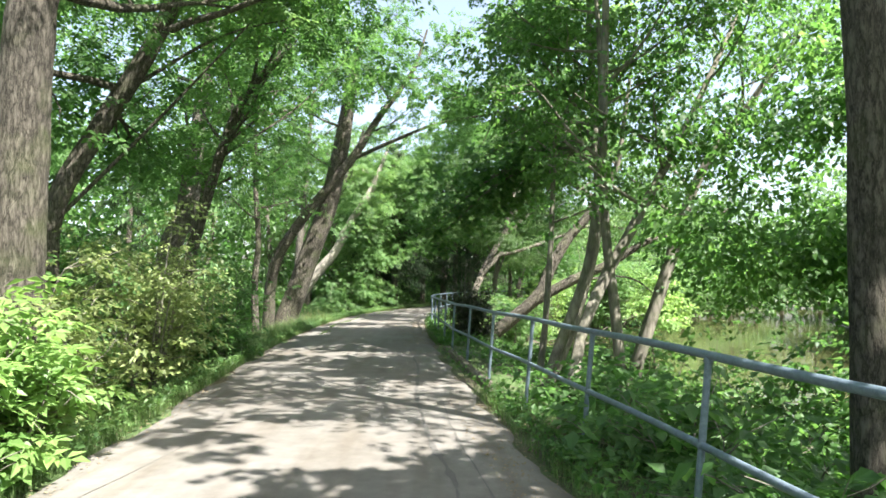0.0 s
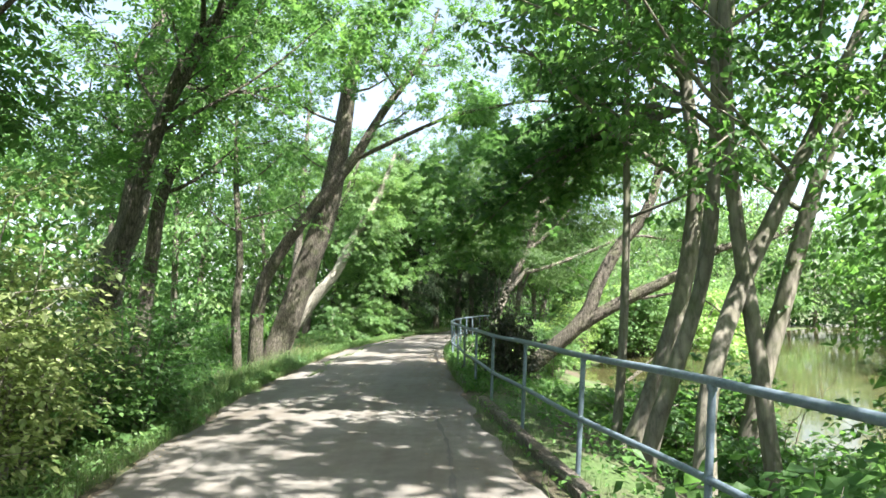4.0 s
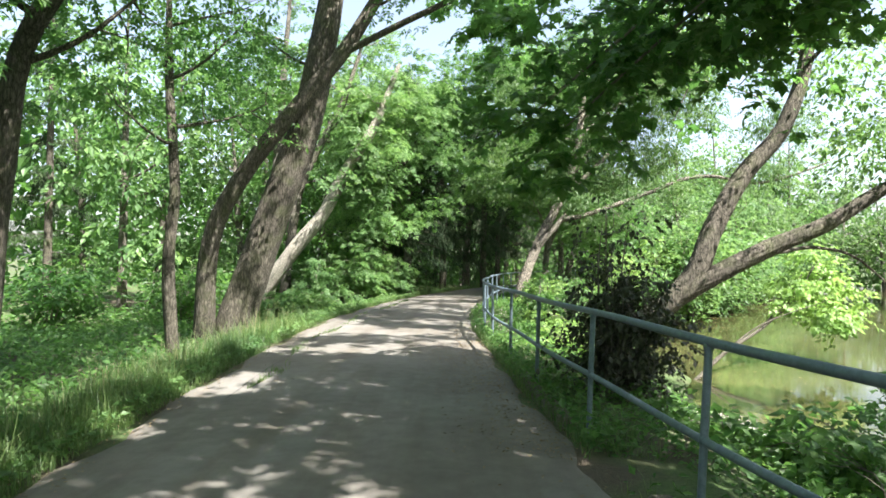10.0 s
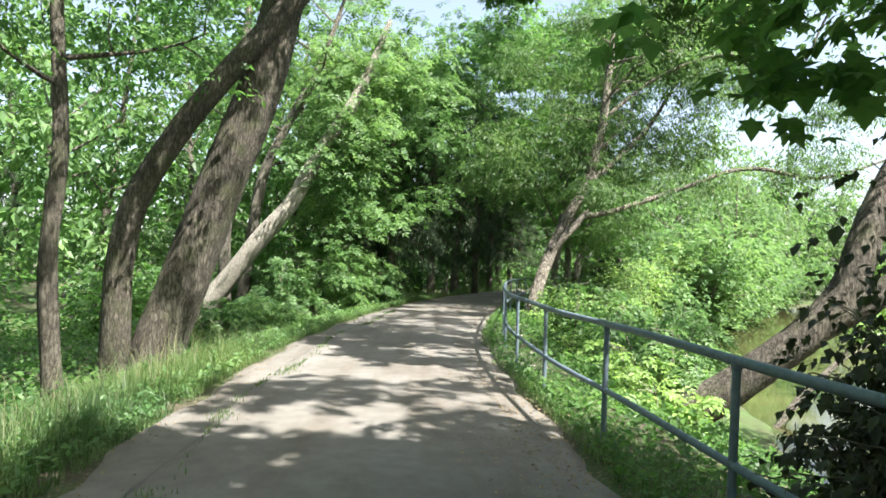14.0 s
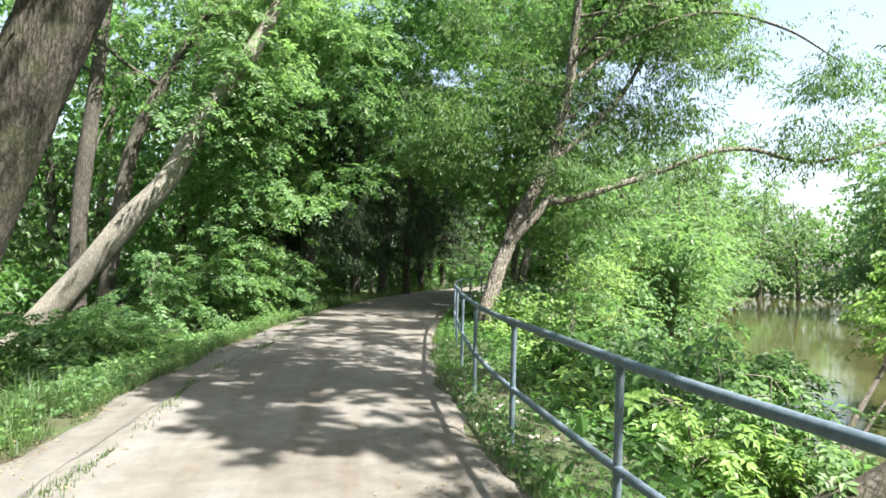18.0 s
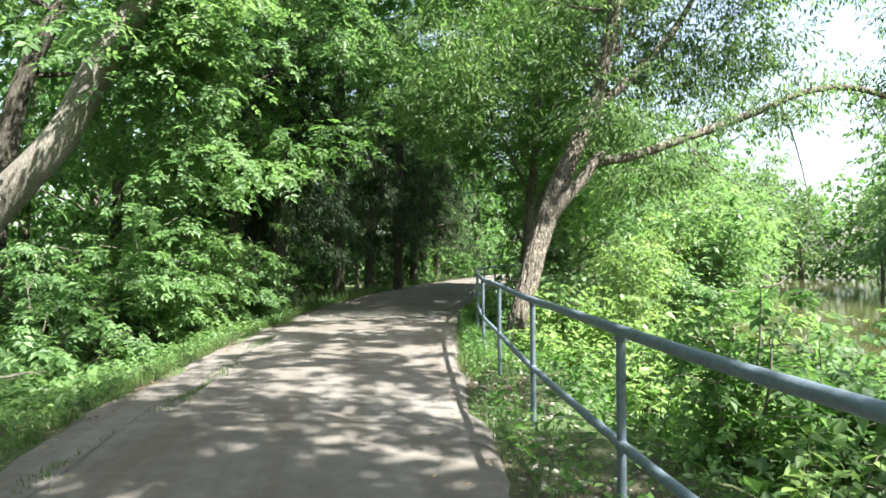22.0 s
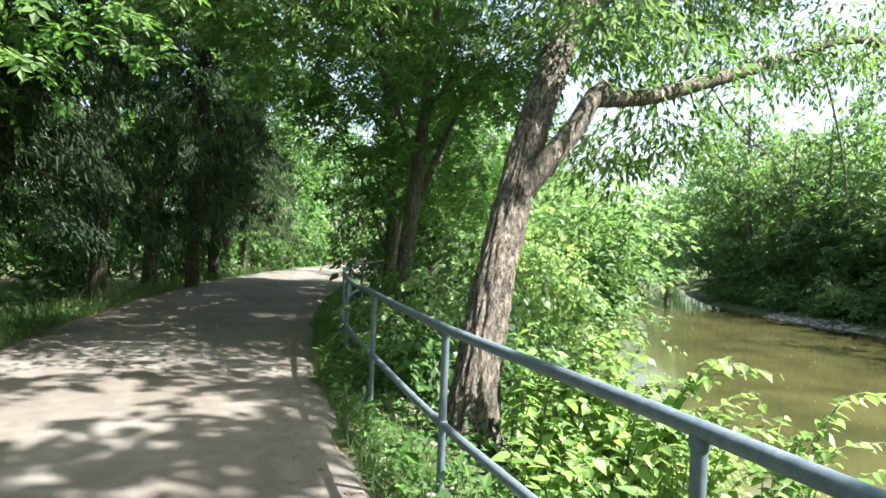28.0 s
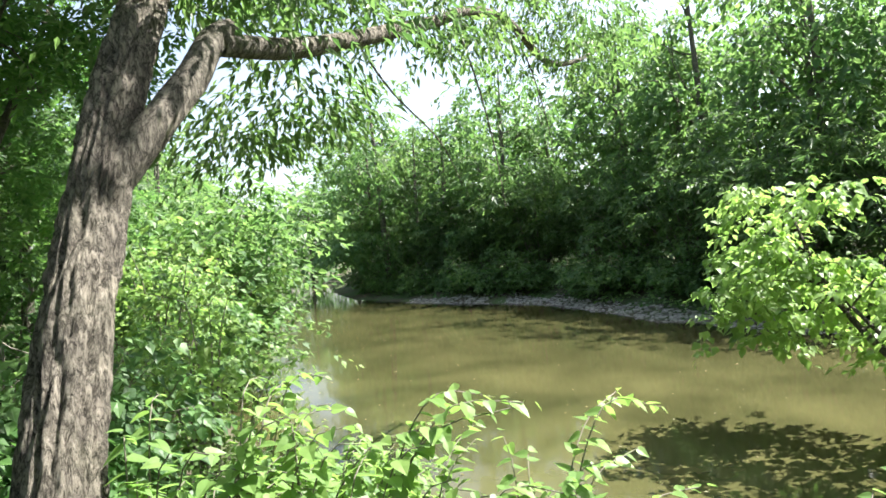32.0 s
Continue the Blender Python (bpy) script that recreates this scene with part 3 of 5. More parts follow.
def tree(at, label, lines, bark, leaf, seed, limbs=7, limb_len=3.0, crown_from=0.45, per=26, spread=0.42, size=0.11, shape=OVAL, twigs=4, extra=(), hang=0.0,
         rough=0.10, sides=14, step=0.2, reach=(0.3, 1.0), rise=0.35, group="riverside trees", category="tree", density=1.0, droop=0.6, flare=1.35, crowns=(), crown_per=40, furrow=0.0, shade_canopy=()):
    """A tree: trunk lines (points and end radii), limbs that grow from them, twigs, and sprays of leaves at the twigs."""
    rng = np.random.default_rng(seed)
    o = np.array(at, float)
    ob = thing("tree", at, label, category, group)
    tips, twig_pieces = [], []
    for k, (pts, radii) in enumerate(lines):
        line = curve_points(pts, step)
        rad = np.interp(np.linspace(0, 1, len(line)), np.linspace(0, 1, len(radii)), radii)
        if k == 0:
            rad = rad * (1 + (flare - 1) * np.exp(-np.linspace(0, np.linalg.norm(line[-1] - line[0]), len(line)) / 0.35))
        v, f = furrowed(line - o, rad, sides, furrow, seed + k) if furrow else tube(line - o, rad, sides, rough, seed + k)
        part("trunk" if k == 0 else "limb", v, f, bark, ob)
        for i in range(limbs):
            s = crown_from + (1 - crown_from) * (i + rng.uniform(0, 1)) / limbs
            j = min(int(s * (len(line) - 1)), len(line) - 2)
            ang = rng.uniform(0, 2 * np.pi)
            way = np.array([math.cos(ang), math.sin(ang), rng.uniform(0.05, 0.7)])
            ln = limb_len * rng.uniform(0.6, 1.15) * (1.15 - 0.5 * s)
            l = limb_line(line[j], way, ln, rng, rise)
            r0 = min(rad[j] * 0.5, 0.012 + 0.018 * ln)
            part("limb", *tube(l - o, [r0, r0 * 0.25], 6), bark, ob)
            for q in range(twigs):
                a = rng.uniform(*reach)
                m = min(int(a * 6), 5)
                base = l[m] + (l[m + 1] - l[m]) * rng.uniform(0, 1)
                w = l[m + 1] - l[m]
                w = w / np.linalg.norm(w) + rng.normal(0, 0.7, 3)
                tw = limb_line(base, w, ln * rng.uniform(0.25, 0.5), rng, 0.0, 0.5, 4)
                twig_pieces.append(tube(tw - o, [r0 * 0.35, 0.004], 4))
                tips += [tw[2], tw[3], tw[4]]
            tips += [l[4], l[5], l[6]]
    for pts, radii, n_tip in extra:
        line = curve_points(pts, 0.15)
        part("limb", *tube(line - o, radii, 8, 0.06, seed), bark, ob)
        for p in line[len(line) // 4::max(1, len(line) // max(n_tip, 1))] if n_tip else []:
            tips += [p + rng.normal(0, 0.35, 3) for _ in range(3)]
    if twig_pieces:
        part("twig_mass", *join(twig_pieces), bark, ob, kind="stuff")
    tips = np.array(tips) - o
    if density < 1:
        tips = tips[rng.random(len(tips)) < density]
    foliage("crown", tips, ob, leaf, per, spread, size, shape, rng, hang, droop=droop)
    for cx, cy, cz, rx, ry, rz, count in crowns:
        c = crown_places((cx, cy, cz), (rx, ry, rz), count, rng)
        stem = curve_points(lines[0][0], 0.3)
        for p in c[::max(1, len(c) // 3)] if count >= 88 else []:
            lower = stem[(stem[:, 2] < p[2] - 0.6) & (stem[:, 2] > p[2] - 4.5)]
            if len(lower) == 0 or np.linalg.norm(stem - p, axis=1).min() > 3.2:
                continue
            j = lower[rng.integers(len(lower))]
            part("limb", *tube(curve_points([j, (j + p) / 2 + rng.normal(0, 0.25, 3) + np.array([0, 0, 0.3]), p], 0.4) - o, [0.035, 0.006], 5), bark, ob)
        foliage("crown", c - o, ob, leaf, crown_per, spread * 1.1, size * 1.12, shape, rng, hang + 0.15, droop=droop)
    # high leaf layers out of view, added to shade the ground and growth below
    for cx, cy, cz, rx, ry, rz, count in shade_canopy:
        foliage("shade_canopy", crown_places((cx, cy, cz), (rx, ry, rz), count, rng) - o, ob, leaf, 49, 0.21, 0.21, OVAL, rng, 0.05)
    return ob


def crown_places(centre, radii, count, rng):
    """Spray centres in an uneven, gappy egg-shaped crown, denser towards its skin."""
    out = []
    c, r = np.array(centre), np.array(radii)
    while len(out) < count:
        d = rng.normal(0, 1, 3)
        d /= np.linalg.norm(d)
        k = rng.uniform(0.25, 1) ** 0.5
        p = c + d * k * r
        lump = noise.noise(Vector(p * 0.5)) + 0.6 * noise.noise(Vector(p * 1.2))
        if lump > 0.0 and k < 0.8 + 0.45 * lump:
            out.append(p)
    return np.array(out)


def base(x, y, dz=-0.12):
    return (x, y, float(ground_z(x, y)) + dz)


# the big double maple that leans over the path, and its pale leaning neighbour
b = base(-6.35, 26.5)
tree(b, "big dark-barked tree leaning over the path with an arching limb", [
    ([b, (-6.2, 26.5, 0.0), (-5.86, 26.5, 1.0), (-5.2, 26.5, 2.95), (-4.55, 26.5, 4.8), (-4.1, 26.6, 7.2), (-3.8, 26.8, 9.5), (-3.4, 27, 12)], [0.46, 0.41, 0.39, 0.34, 0.26, 0.09])],
    BARK_DARK, "ash", 11, 6, 3.6, 0.55, 8, 0.5, 0.24, PINNATE, twigs=5, crown_per=11, sides=44, step=0.08, furrow=0.014, crowns=[(-5.0, 24.4, 10.4, 3.0, 2.8, 2.2, 130), (-7.4, 28.4, 6.8, 2.0, 1.8, 1.8, 80)])
b = base(-6.85, 26.2)
tree(b, "slender dark tree crossing its neighbour, one limb arched over the path", [
    ([b, (-6.8, 26.1, 0.1), (-6.75, 26.0, 1.3), (-6.5, 25.95, 2.4), (-5.9, 25.9, 3.45), (-5.2, 25.95, 4.45), (-4.4, 26.1, 5.5), (-3.6, 26.3, 6.6), (-2.6, 26.3, 8.2), (-1.2, 26.3, 10.2), (-0.6, 26.4, 12)], [0.25, 0.22, 0.2, 0.17, 0.12, 0.04])],
    BARK_DARK, "ash", 12, 5, 3.2, 0.66, 8, 0.5, 0.24, PINNATE, twigs=5, crown_per=11,
    extra=[([(-3.5, 26.3, 6.6), (-1.75, 25.7, 7.25), (-0.2, 25.2, 7.75), (1.3, 25.0, 8.0), (2.6, 24.8, 8.1), (4.0, 24.6, 7.8)], [0.09, 0.03], 9)], crowns=[(-0.4, 23.8, 10.2, 2.6, 1.8, 1.6, 60), (1.6, 25.0, 7.6, 2.2, 1.2, 0.8, 36), (2.6, 25.4, 10.0, 1.8, 1.6, 1.2, 36)])
b = base(-8.5, 33.4)
tree(b, "tree with a pale sunlit trunk leaning steeply over the verge", [
    ([b, (-7.5, 33.5, 0.45), (-6.35, 33.5, 2.0), (-5.42, 33.5, 3.15), (-4.6, 33.5, 4.75), (-3.7, 33.5, 6.2), (-2.8, 33.6, 8.5)], [0.34, 0.27, 0.235, 0.2, 0.15, 0.06])],
    BARK_SUNLIT, "elder", 13, 3, 1.2, 0.8, 8, 0.45, 0.24, PINNATE, twigs=5, crown_per=11, crowns=[(-4.4, 36.8, 8.2, 2.2, 2.0, 1.6, 84), (-3.5, 35.0, 5.2, 1.5, 1.2, 1.2, 72), (-3.7, 34.6, 3.7, 1.3, 1.0, 1.2, 64), (-3.9, 33.2, 5.4, 0.9, 0.6, 0.9, 20), (-4.4, 32.9, 4.5, 0.7, 0.5, 0.6, 14), (-3.5, 34.0, 5.8, 1.1, 0.8, 1.0, 60), (-3.7, 34.4, 4.6, 1.1, 0.9, 1.0, 56)])

# other trunks on the wooded side
def plain_tree(pts, radii, bark, leaf, seed, label, **more):
    b = base(pts[0][0], pts[0][1])
    return tree(b, label, [([b] + list(pts[1:]), radii)], bark, leaf, seed, **more)


plain_tree([(-7.55, 34.6), (-7.6, 34.6, 2.5), (-7.36, 34.6, 5.3), (-7.2, 34.7, 8.5), (-7.0, 34.9, 12)], [0.2, 0.17, 0.13, 0.05], BARK_GREY, "ash", 21,
           "upright grey-barked tree behind the leaning trunks", limbs=8, limb_len=3.2, per=7, size=0.24, shape=PINNATE, crown_per=11, twigs=4, crowns=[(-7.8, 35.9, 8.4, 2.8, 2.6, 3.0, 90)])
plain_tree([(-7.3, 35.2), (-6.9, 35, 2.5), (-6.6, 35, 4.2), (-5.8, 35, 5.95), (-5.0, 35, 7.6), (-4.2, 35, 10)], [0.19, 0.16, 0.12, 0.05], BARK_GREY, "elder", 22,
           "grey-barked tree leaning towards the path", limbs=8, limb_len=3.0, per=7, size=0.24, shape=PINNATE, crown_per=11, twigs=4, crowns=[(-5.0, 37.0, 8.4, 2.8, 2.6, 3.0, 110), (-1.6, 36.6, 6.6, 2.0, 1.6, 1.5, 86), (-0.4, 37.4, 5.2, 1.8, 1.4, 1.3, 86), (-2.8, 35.8, 7.8, 1.8, 1.5, 1.4, 80)])
plain_tree([(-6.75, 24.2), (-6.8, 24, 1.3), (-6.7, 24, 3), (-6.9, 24.1, 5.5), (-7, 24.3, 9)], [0.13, 0.11, 0.08, 0.03], BARK_DARK, "ash", 23,
           "thin dark trunk at the edge of the verge", limbs=7, limb_len=2.6, per=24, size=0.11, crowns=[(-7.6, 24.8, 6.4, 2.2, 2.4, 2.6, 70)])
plain_tree([(-7.5, 17.6), (-7.3, 17.6, 2.2), (-6.87, 17.6, 3.4), (-6.7, 17.6, 4.8), (-6.5, 17.6, 6.6), (-6.2, 17.6, 10.5)], [0.34, 0.30, 0.24, 0.17, 0.06], BARK_GREY, "ash", 24,
           "stout grey tree with a broken stub above the thicket", limbs=10, limb_len=3.4, per=8, size=0.23, shape=PINNATE, crown_per=11, twigs=5, crowns=[(-6.6, 17.8, 8.6, 3.6, 3.6, 2.8, 150), (-8.4, 17.4, 5.0, 1.8, 2.0, 1.6, 60)])
plain_tree([(-7.9, 20), (-7.6, 20, 2.4), (-7.3, 20, 4.5), (-6.6, 20, 5.8), (-5.8, 20, 7.3), (-4.6, 20, 10)], [0.2, 0.17, 0.13, 0.05], BARK_DARK, "ash", 25,
           "dark leaning tree in the thicket", limbs=9, limb_len=3.4, per=8, size=0.23, shape=PINNATE, crown_per=11, twigs=5, crowns=[(-5.2, 20.6, 8.4, 3.2, 3.2, 2.4, 140), (-8.6, 21.0, 5.4, 1.8, 2.0, 1.8, 60)])
plain_tree([(-3.95, 6.0), (-3.86, 6, 1.0), (-3.84, 6, 2.5), (-3.78, 6, 4.2), (-3.5, 6.2, 7), (-3.2, 6.4, 11)], [0.27, 0.235, 0.2, 0.15, 0.06], BARK_DARK, "elder", 26,
           "thick dark trunk standing close to the path", limbs=10, limb_len=3.8, per=8, size=0.22, shape=PINNATE, crown_per=11, twigs=5, furrow=0.013, sides=40, step=0.1, crown_from=0.4, crowns=[(-4.8, 8.4, 7.8, 2.8, 2.8, 1.8, 120), (-6.4, 8.4, 5.6, 1.6, 1.6, 1.4, 46)])
plain_tree([(-5.2, 9.3), (-5.35, 9, 1.2), (-5.3, 9, 2.5), (-4.68, 9, 3.7), (-4.0, 9, 4.85), (-3.5, 9, 6), (-2.4, 9.2, 8.5)], [0.17, 0.15, 0.11, 0.04], BARK_DARK, "ash", 27,
           "dark crooked tree leaning towards the path", limbs=8, limb_len=3.4, per=8, size=0.22, shape=PINNATE, crown_per=11, twigs=5, crown_from=0.45, crowns=[(-3.7, 9.8, 6.6, 2.6, 2.2, 1.7, 120), (-5.6, 10.2, 4.4, 1.2, 1.5, 1.2, 50), (-6.6, 12.4, 6.2, 1.8, 1.8, 1.6, 60)])
plain_tree([(-5.9, 14), (-5.3, 14, 2.1), (-4.4, 14, 5.2), (-3.4, 14, 6.6), (-2.2, 14.2, 9)], [0.15, 0.12, 0.09, 0.03], BARK_DARK, "ash", 28,
           "thin dark tree bending over the path", limbs=8, limb_len=3.4, per=8, size=0.22, shape=PINNATE, crown_per=11, twigs=5, crowns=[(-3.2, 14.6, 7.4, 2.8, 2.6, 2.0, 140), (-5.4, 15.2, 4.6, 1.4, 1.7, 1.4, 50)], shade_canopy=[(0.0, 9.0, 9.6, 2.0, 2.6, 1.0, 46)])

# riverside trees
plain_tree([(3.32, 4.7), (3.33, 4.7, 0.5), (3.34, 4.7, 2), (3.33, 4.7, 3.7), (3.25, 4.8, 7), (3.0, 5, 11)], [0.155, 0.145, 0.13, 0.10, 0.04], BARK_DARK, "maple", 31,
           "upright grey trunk beyond the railing", limbs=9, limb_len=3.6, per=30, spread=0.27, size=0.098, shape=BROAD, crown_from=0.5, crowns=[(3.4, 5.6, 8.0, 3.2, 3.0, 2.6, 60)], shade_canopy=[(6.6, 2.6, 8.4, 2.0, 2.0, 1.4, 80), (4.1, -0.2, 7.2, 2.8, 2.8, 1.2, 58), (2.6, 4.2, 9.4, 2.6, 3.4, 1.2, 30)], crown_per=42)
plain_tree([(3.5, 11.8), (3.31, 11.8, 0.95), (3.1, 11.8, 3.1), (3.15, 11.8, 6.8), (3.2, 11.9, 10)], [0.10, 0.085, 0.065, 0.02], BARK_SMOOTH, "maple", 32,
           "slender smooth-barked maple by the river", limbs=9, limb_len=3.2, per=30, spread=0.27, size=0.098, shape=BROAD, crowns=[(3.2, 11.6, 8.4, 2.6, 2.6, 2.4, 44), (5.4, 9.6, 2.3, 1.6, 1.6, 1.1, 45)], shade_canopy=[(4.0, 8.4, 9.6, 2.6, 3.4, 1.2, 60)], crown_per=42)
plain_tree([(2.1, 12.3), (2.25, 12.3, 0.0), (2.9, 12.3, 1.8), (3.12, 12.3, 3.4), (3.19, 12.3, 5.4), (3.0, 12.5, 9)], [0.10, 0.09, 0.06, 0.02], BARK_SMOOTH, "maple", 33,
           "slender maple bent at the foot", limbs=8, limb_len=3.0, per=30, spread=0.27, size=0.098, shape=BROAD, crowns=[(2.4, 12.8, 6.4, 2.0, 2.0, 1.6, 16)], crown_per=42)
plain_tree([(2.3, 14.6), (2.45, 14.6, 0.5), (2.6, 14.6, 2.7), (2.66, 14.6, 4.5), (2.8, 14.6, 7.5)], [0.075, 0.065, 0.05, 0.02], BARK_SMOOTH, "maple", 34,
           "thin straight maple sapling by the river", limbs=7, limb_len=2.6, per=30, spread=0.27, size=0.098, shape=BROAD, crowns=[(2.6, 15.4, 6.4, 1.8, 1.8, 1.6, 24)], crown_per=42)
plain_tree([(2.3, 14.2), (2.5, 14.2, -0.5), (2.97, 14.2, 0.63), (3.35, 14.2, 1.9), (3.58, 14.2, 3.36), (3.53, 14.3, 5.0), (3.4, 14.5, 8.5)], [0.155, 0.14, 0.12, 0.09, 0.03], BARK_SMOOTH, "maple", 35,
           "forked maple with a curved trunk on the bank", limbs=9, limb_len=3.6, per=30, spread=0.27, size=0.098, shape=BROAD,
           extra=[([(3.58, 14.2, 3.36), (4.0, 14.2, 4.2), (4.15, 14.2, 5.2), (4.5, 14.3, 7.5)], [0.075, 0.02], 5)], crowns=[(3.6, 15.2, 7.6, 2.6, 2.6, 2.0, 50)], shade_canopy=[(3.4, 11.0, 10.4, 2.4, 2.4, 1.0, 40), (3.6, 7.6, 10.2, 2.2, 2.4, 1.0, 34), (2.2, 14.2, 9.8, 2.2, 2.4, 1.0, 46), (1.2, 12.0, 9.8, 1.8, 2.0, 0.9, 40), (3.6, 16.0, 11.0, 2.0, 2.0, 1.0, 30), (4.3, 14.0, 10.6, 2.0, 1.6, 0.9, 46), (5.6, 13.8, 10.6, 1.4, 1.6, 0.9, 34), (4.0, 18.4, 10.8, 2.8, 3.0, 1.0, 15)], crown_per=42)
plain_tree([(4.3, 15), (4.67, 15, -0.2), (5.33, 15, 1.85), (6.14, 15, 4.1), (7.36, 15, 5.85), (8.86, 15, 7.9)], [0.16, 0.14, 0.10, 0.04], BARK_SMOOTH, "maple", 36,
           "maple leaning out over the river", limbs=9, limb_len=3.2, per=30, spread=0.27, size=0.098, shape=BROAD, crowns=[(7.2, 15.4, 6.6, 3.2, 2.8, 2.6, 52), (6.6, 14.6, 2.6, 1.4, 1.6, 1.2, 40), (7.8, 13.6, 1.4, 1.7, 1.7, 1.4, 60), (6.0, 9.8, 1.4, 1.4, 1.3, 1.1, 45), (4.6, 9.0, 2.5, 1.2, 1.2, 1.1, 50), (5.4, 8.6, 4.2, 1.4, 1.4, 1.3, 55), (5.4, 10.0, 6.8, 2.2, 2.0, 1.6, 40)], crown_per=42)
plain_tree([(2.3, 11), (2.6, 11.4, 0.6), (3.1, 11.8, 1.6), (3.7, 12, 2.6), (4.8, 12.2, 4.6), (6, 12.5, 7)], [0.11, 0.10, 0.07, 0.03], BARK_SMOOTH, "maple", 37,
           "maple leaning away from the railing", limbs=7, limb_len=3.0, per=30, spread=0.27, size=0.098, shape=BROAD, crowns=[(5.0, 12.4, 5.2, 1.8, 1.8, 1.6, 26), (4.6, 10.4, 3.6, 1.7, 1.5, 1.2, 45), (6.4, 9.4, 4.6, 1.8, 1.6, 1.6, 45), (6.0, 13.0, 2.6, 1.5, 1.5, 0.9, 30)], crown_per=42)

# the fallen-looking old tree with its two limbs over the water
b = base(1.55, 23.2, -0.3)
tree(b, "old dark tree leaning low over the river with two great limbs", [
    ([b, (1.85, 23.1, -0.28), (2.25, 22.98, 0.02), (2.72, 22.86, 0.42), (3.2, 22.75, 0.85), (3.62, 22.7, 1.4), (3.95, 22.8, 2.17), (4.6, 23, 3.2), (5.4, 23, 4.2), (5.9, 23.1, 6), (5.4, 22.6, 9)], [0.25, 0.22, 0.2, 0.185, 0.16, 0.135, 0.12, 0.1, 0.05]),
    ([(3.15, 22.76, 0.8), (3.8, 22.65, 1.22), (4.9, 22.6, 1.8), (5.9, 22.5, 2.25), (7.3, 22.5, 3.07), (8.7, 22.5, 3.34), (10.2, 22.5, 4.3)], [0.19, 0.16, 0.12, 0.08, 0.03])],
    BARK_DARK, "elder", 41, 6, 2.4, 0.62, 18, 0.4, 0.11, sides=56, step=0.06, furrow=0.012,
    extra=[([(4.6, 22.7, 1.7), (5.6, 23.6, 1.75), (6.5, 24, 1.85), (7.35, 24, 1.65), (8.4, 24.1, 0.8)], [0.06, 0.015], 0),
           ([(5.9, 23.1, 6.0), (4.8, 23.3, 6.2), (3.9, 23.4, 5.3), (3.4, 23.4, 4.3)], [0.04, 0.01], 8)], crowns=[(6.0, 23.4, 5.8, 2.2, 1.6, 1.3, 50), (8.4, 22.8, 3.8, 2.0, 1.4, 1.0, 40)], shade_canopy=[(3.4, 21.2, 10.2, 2.2, 2.0, 1.0, 44), (4.2, 24.4, 11.0, 3.0, 4.4, 1.0, 70)])

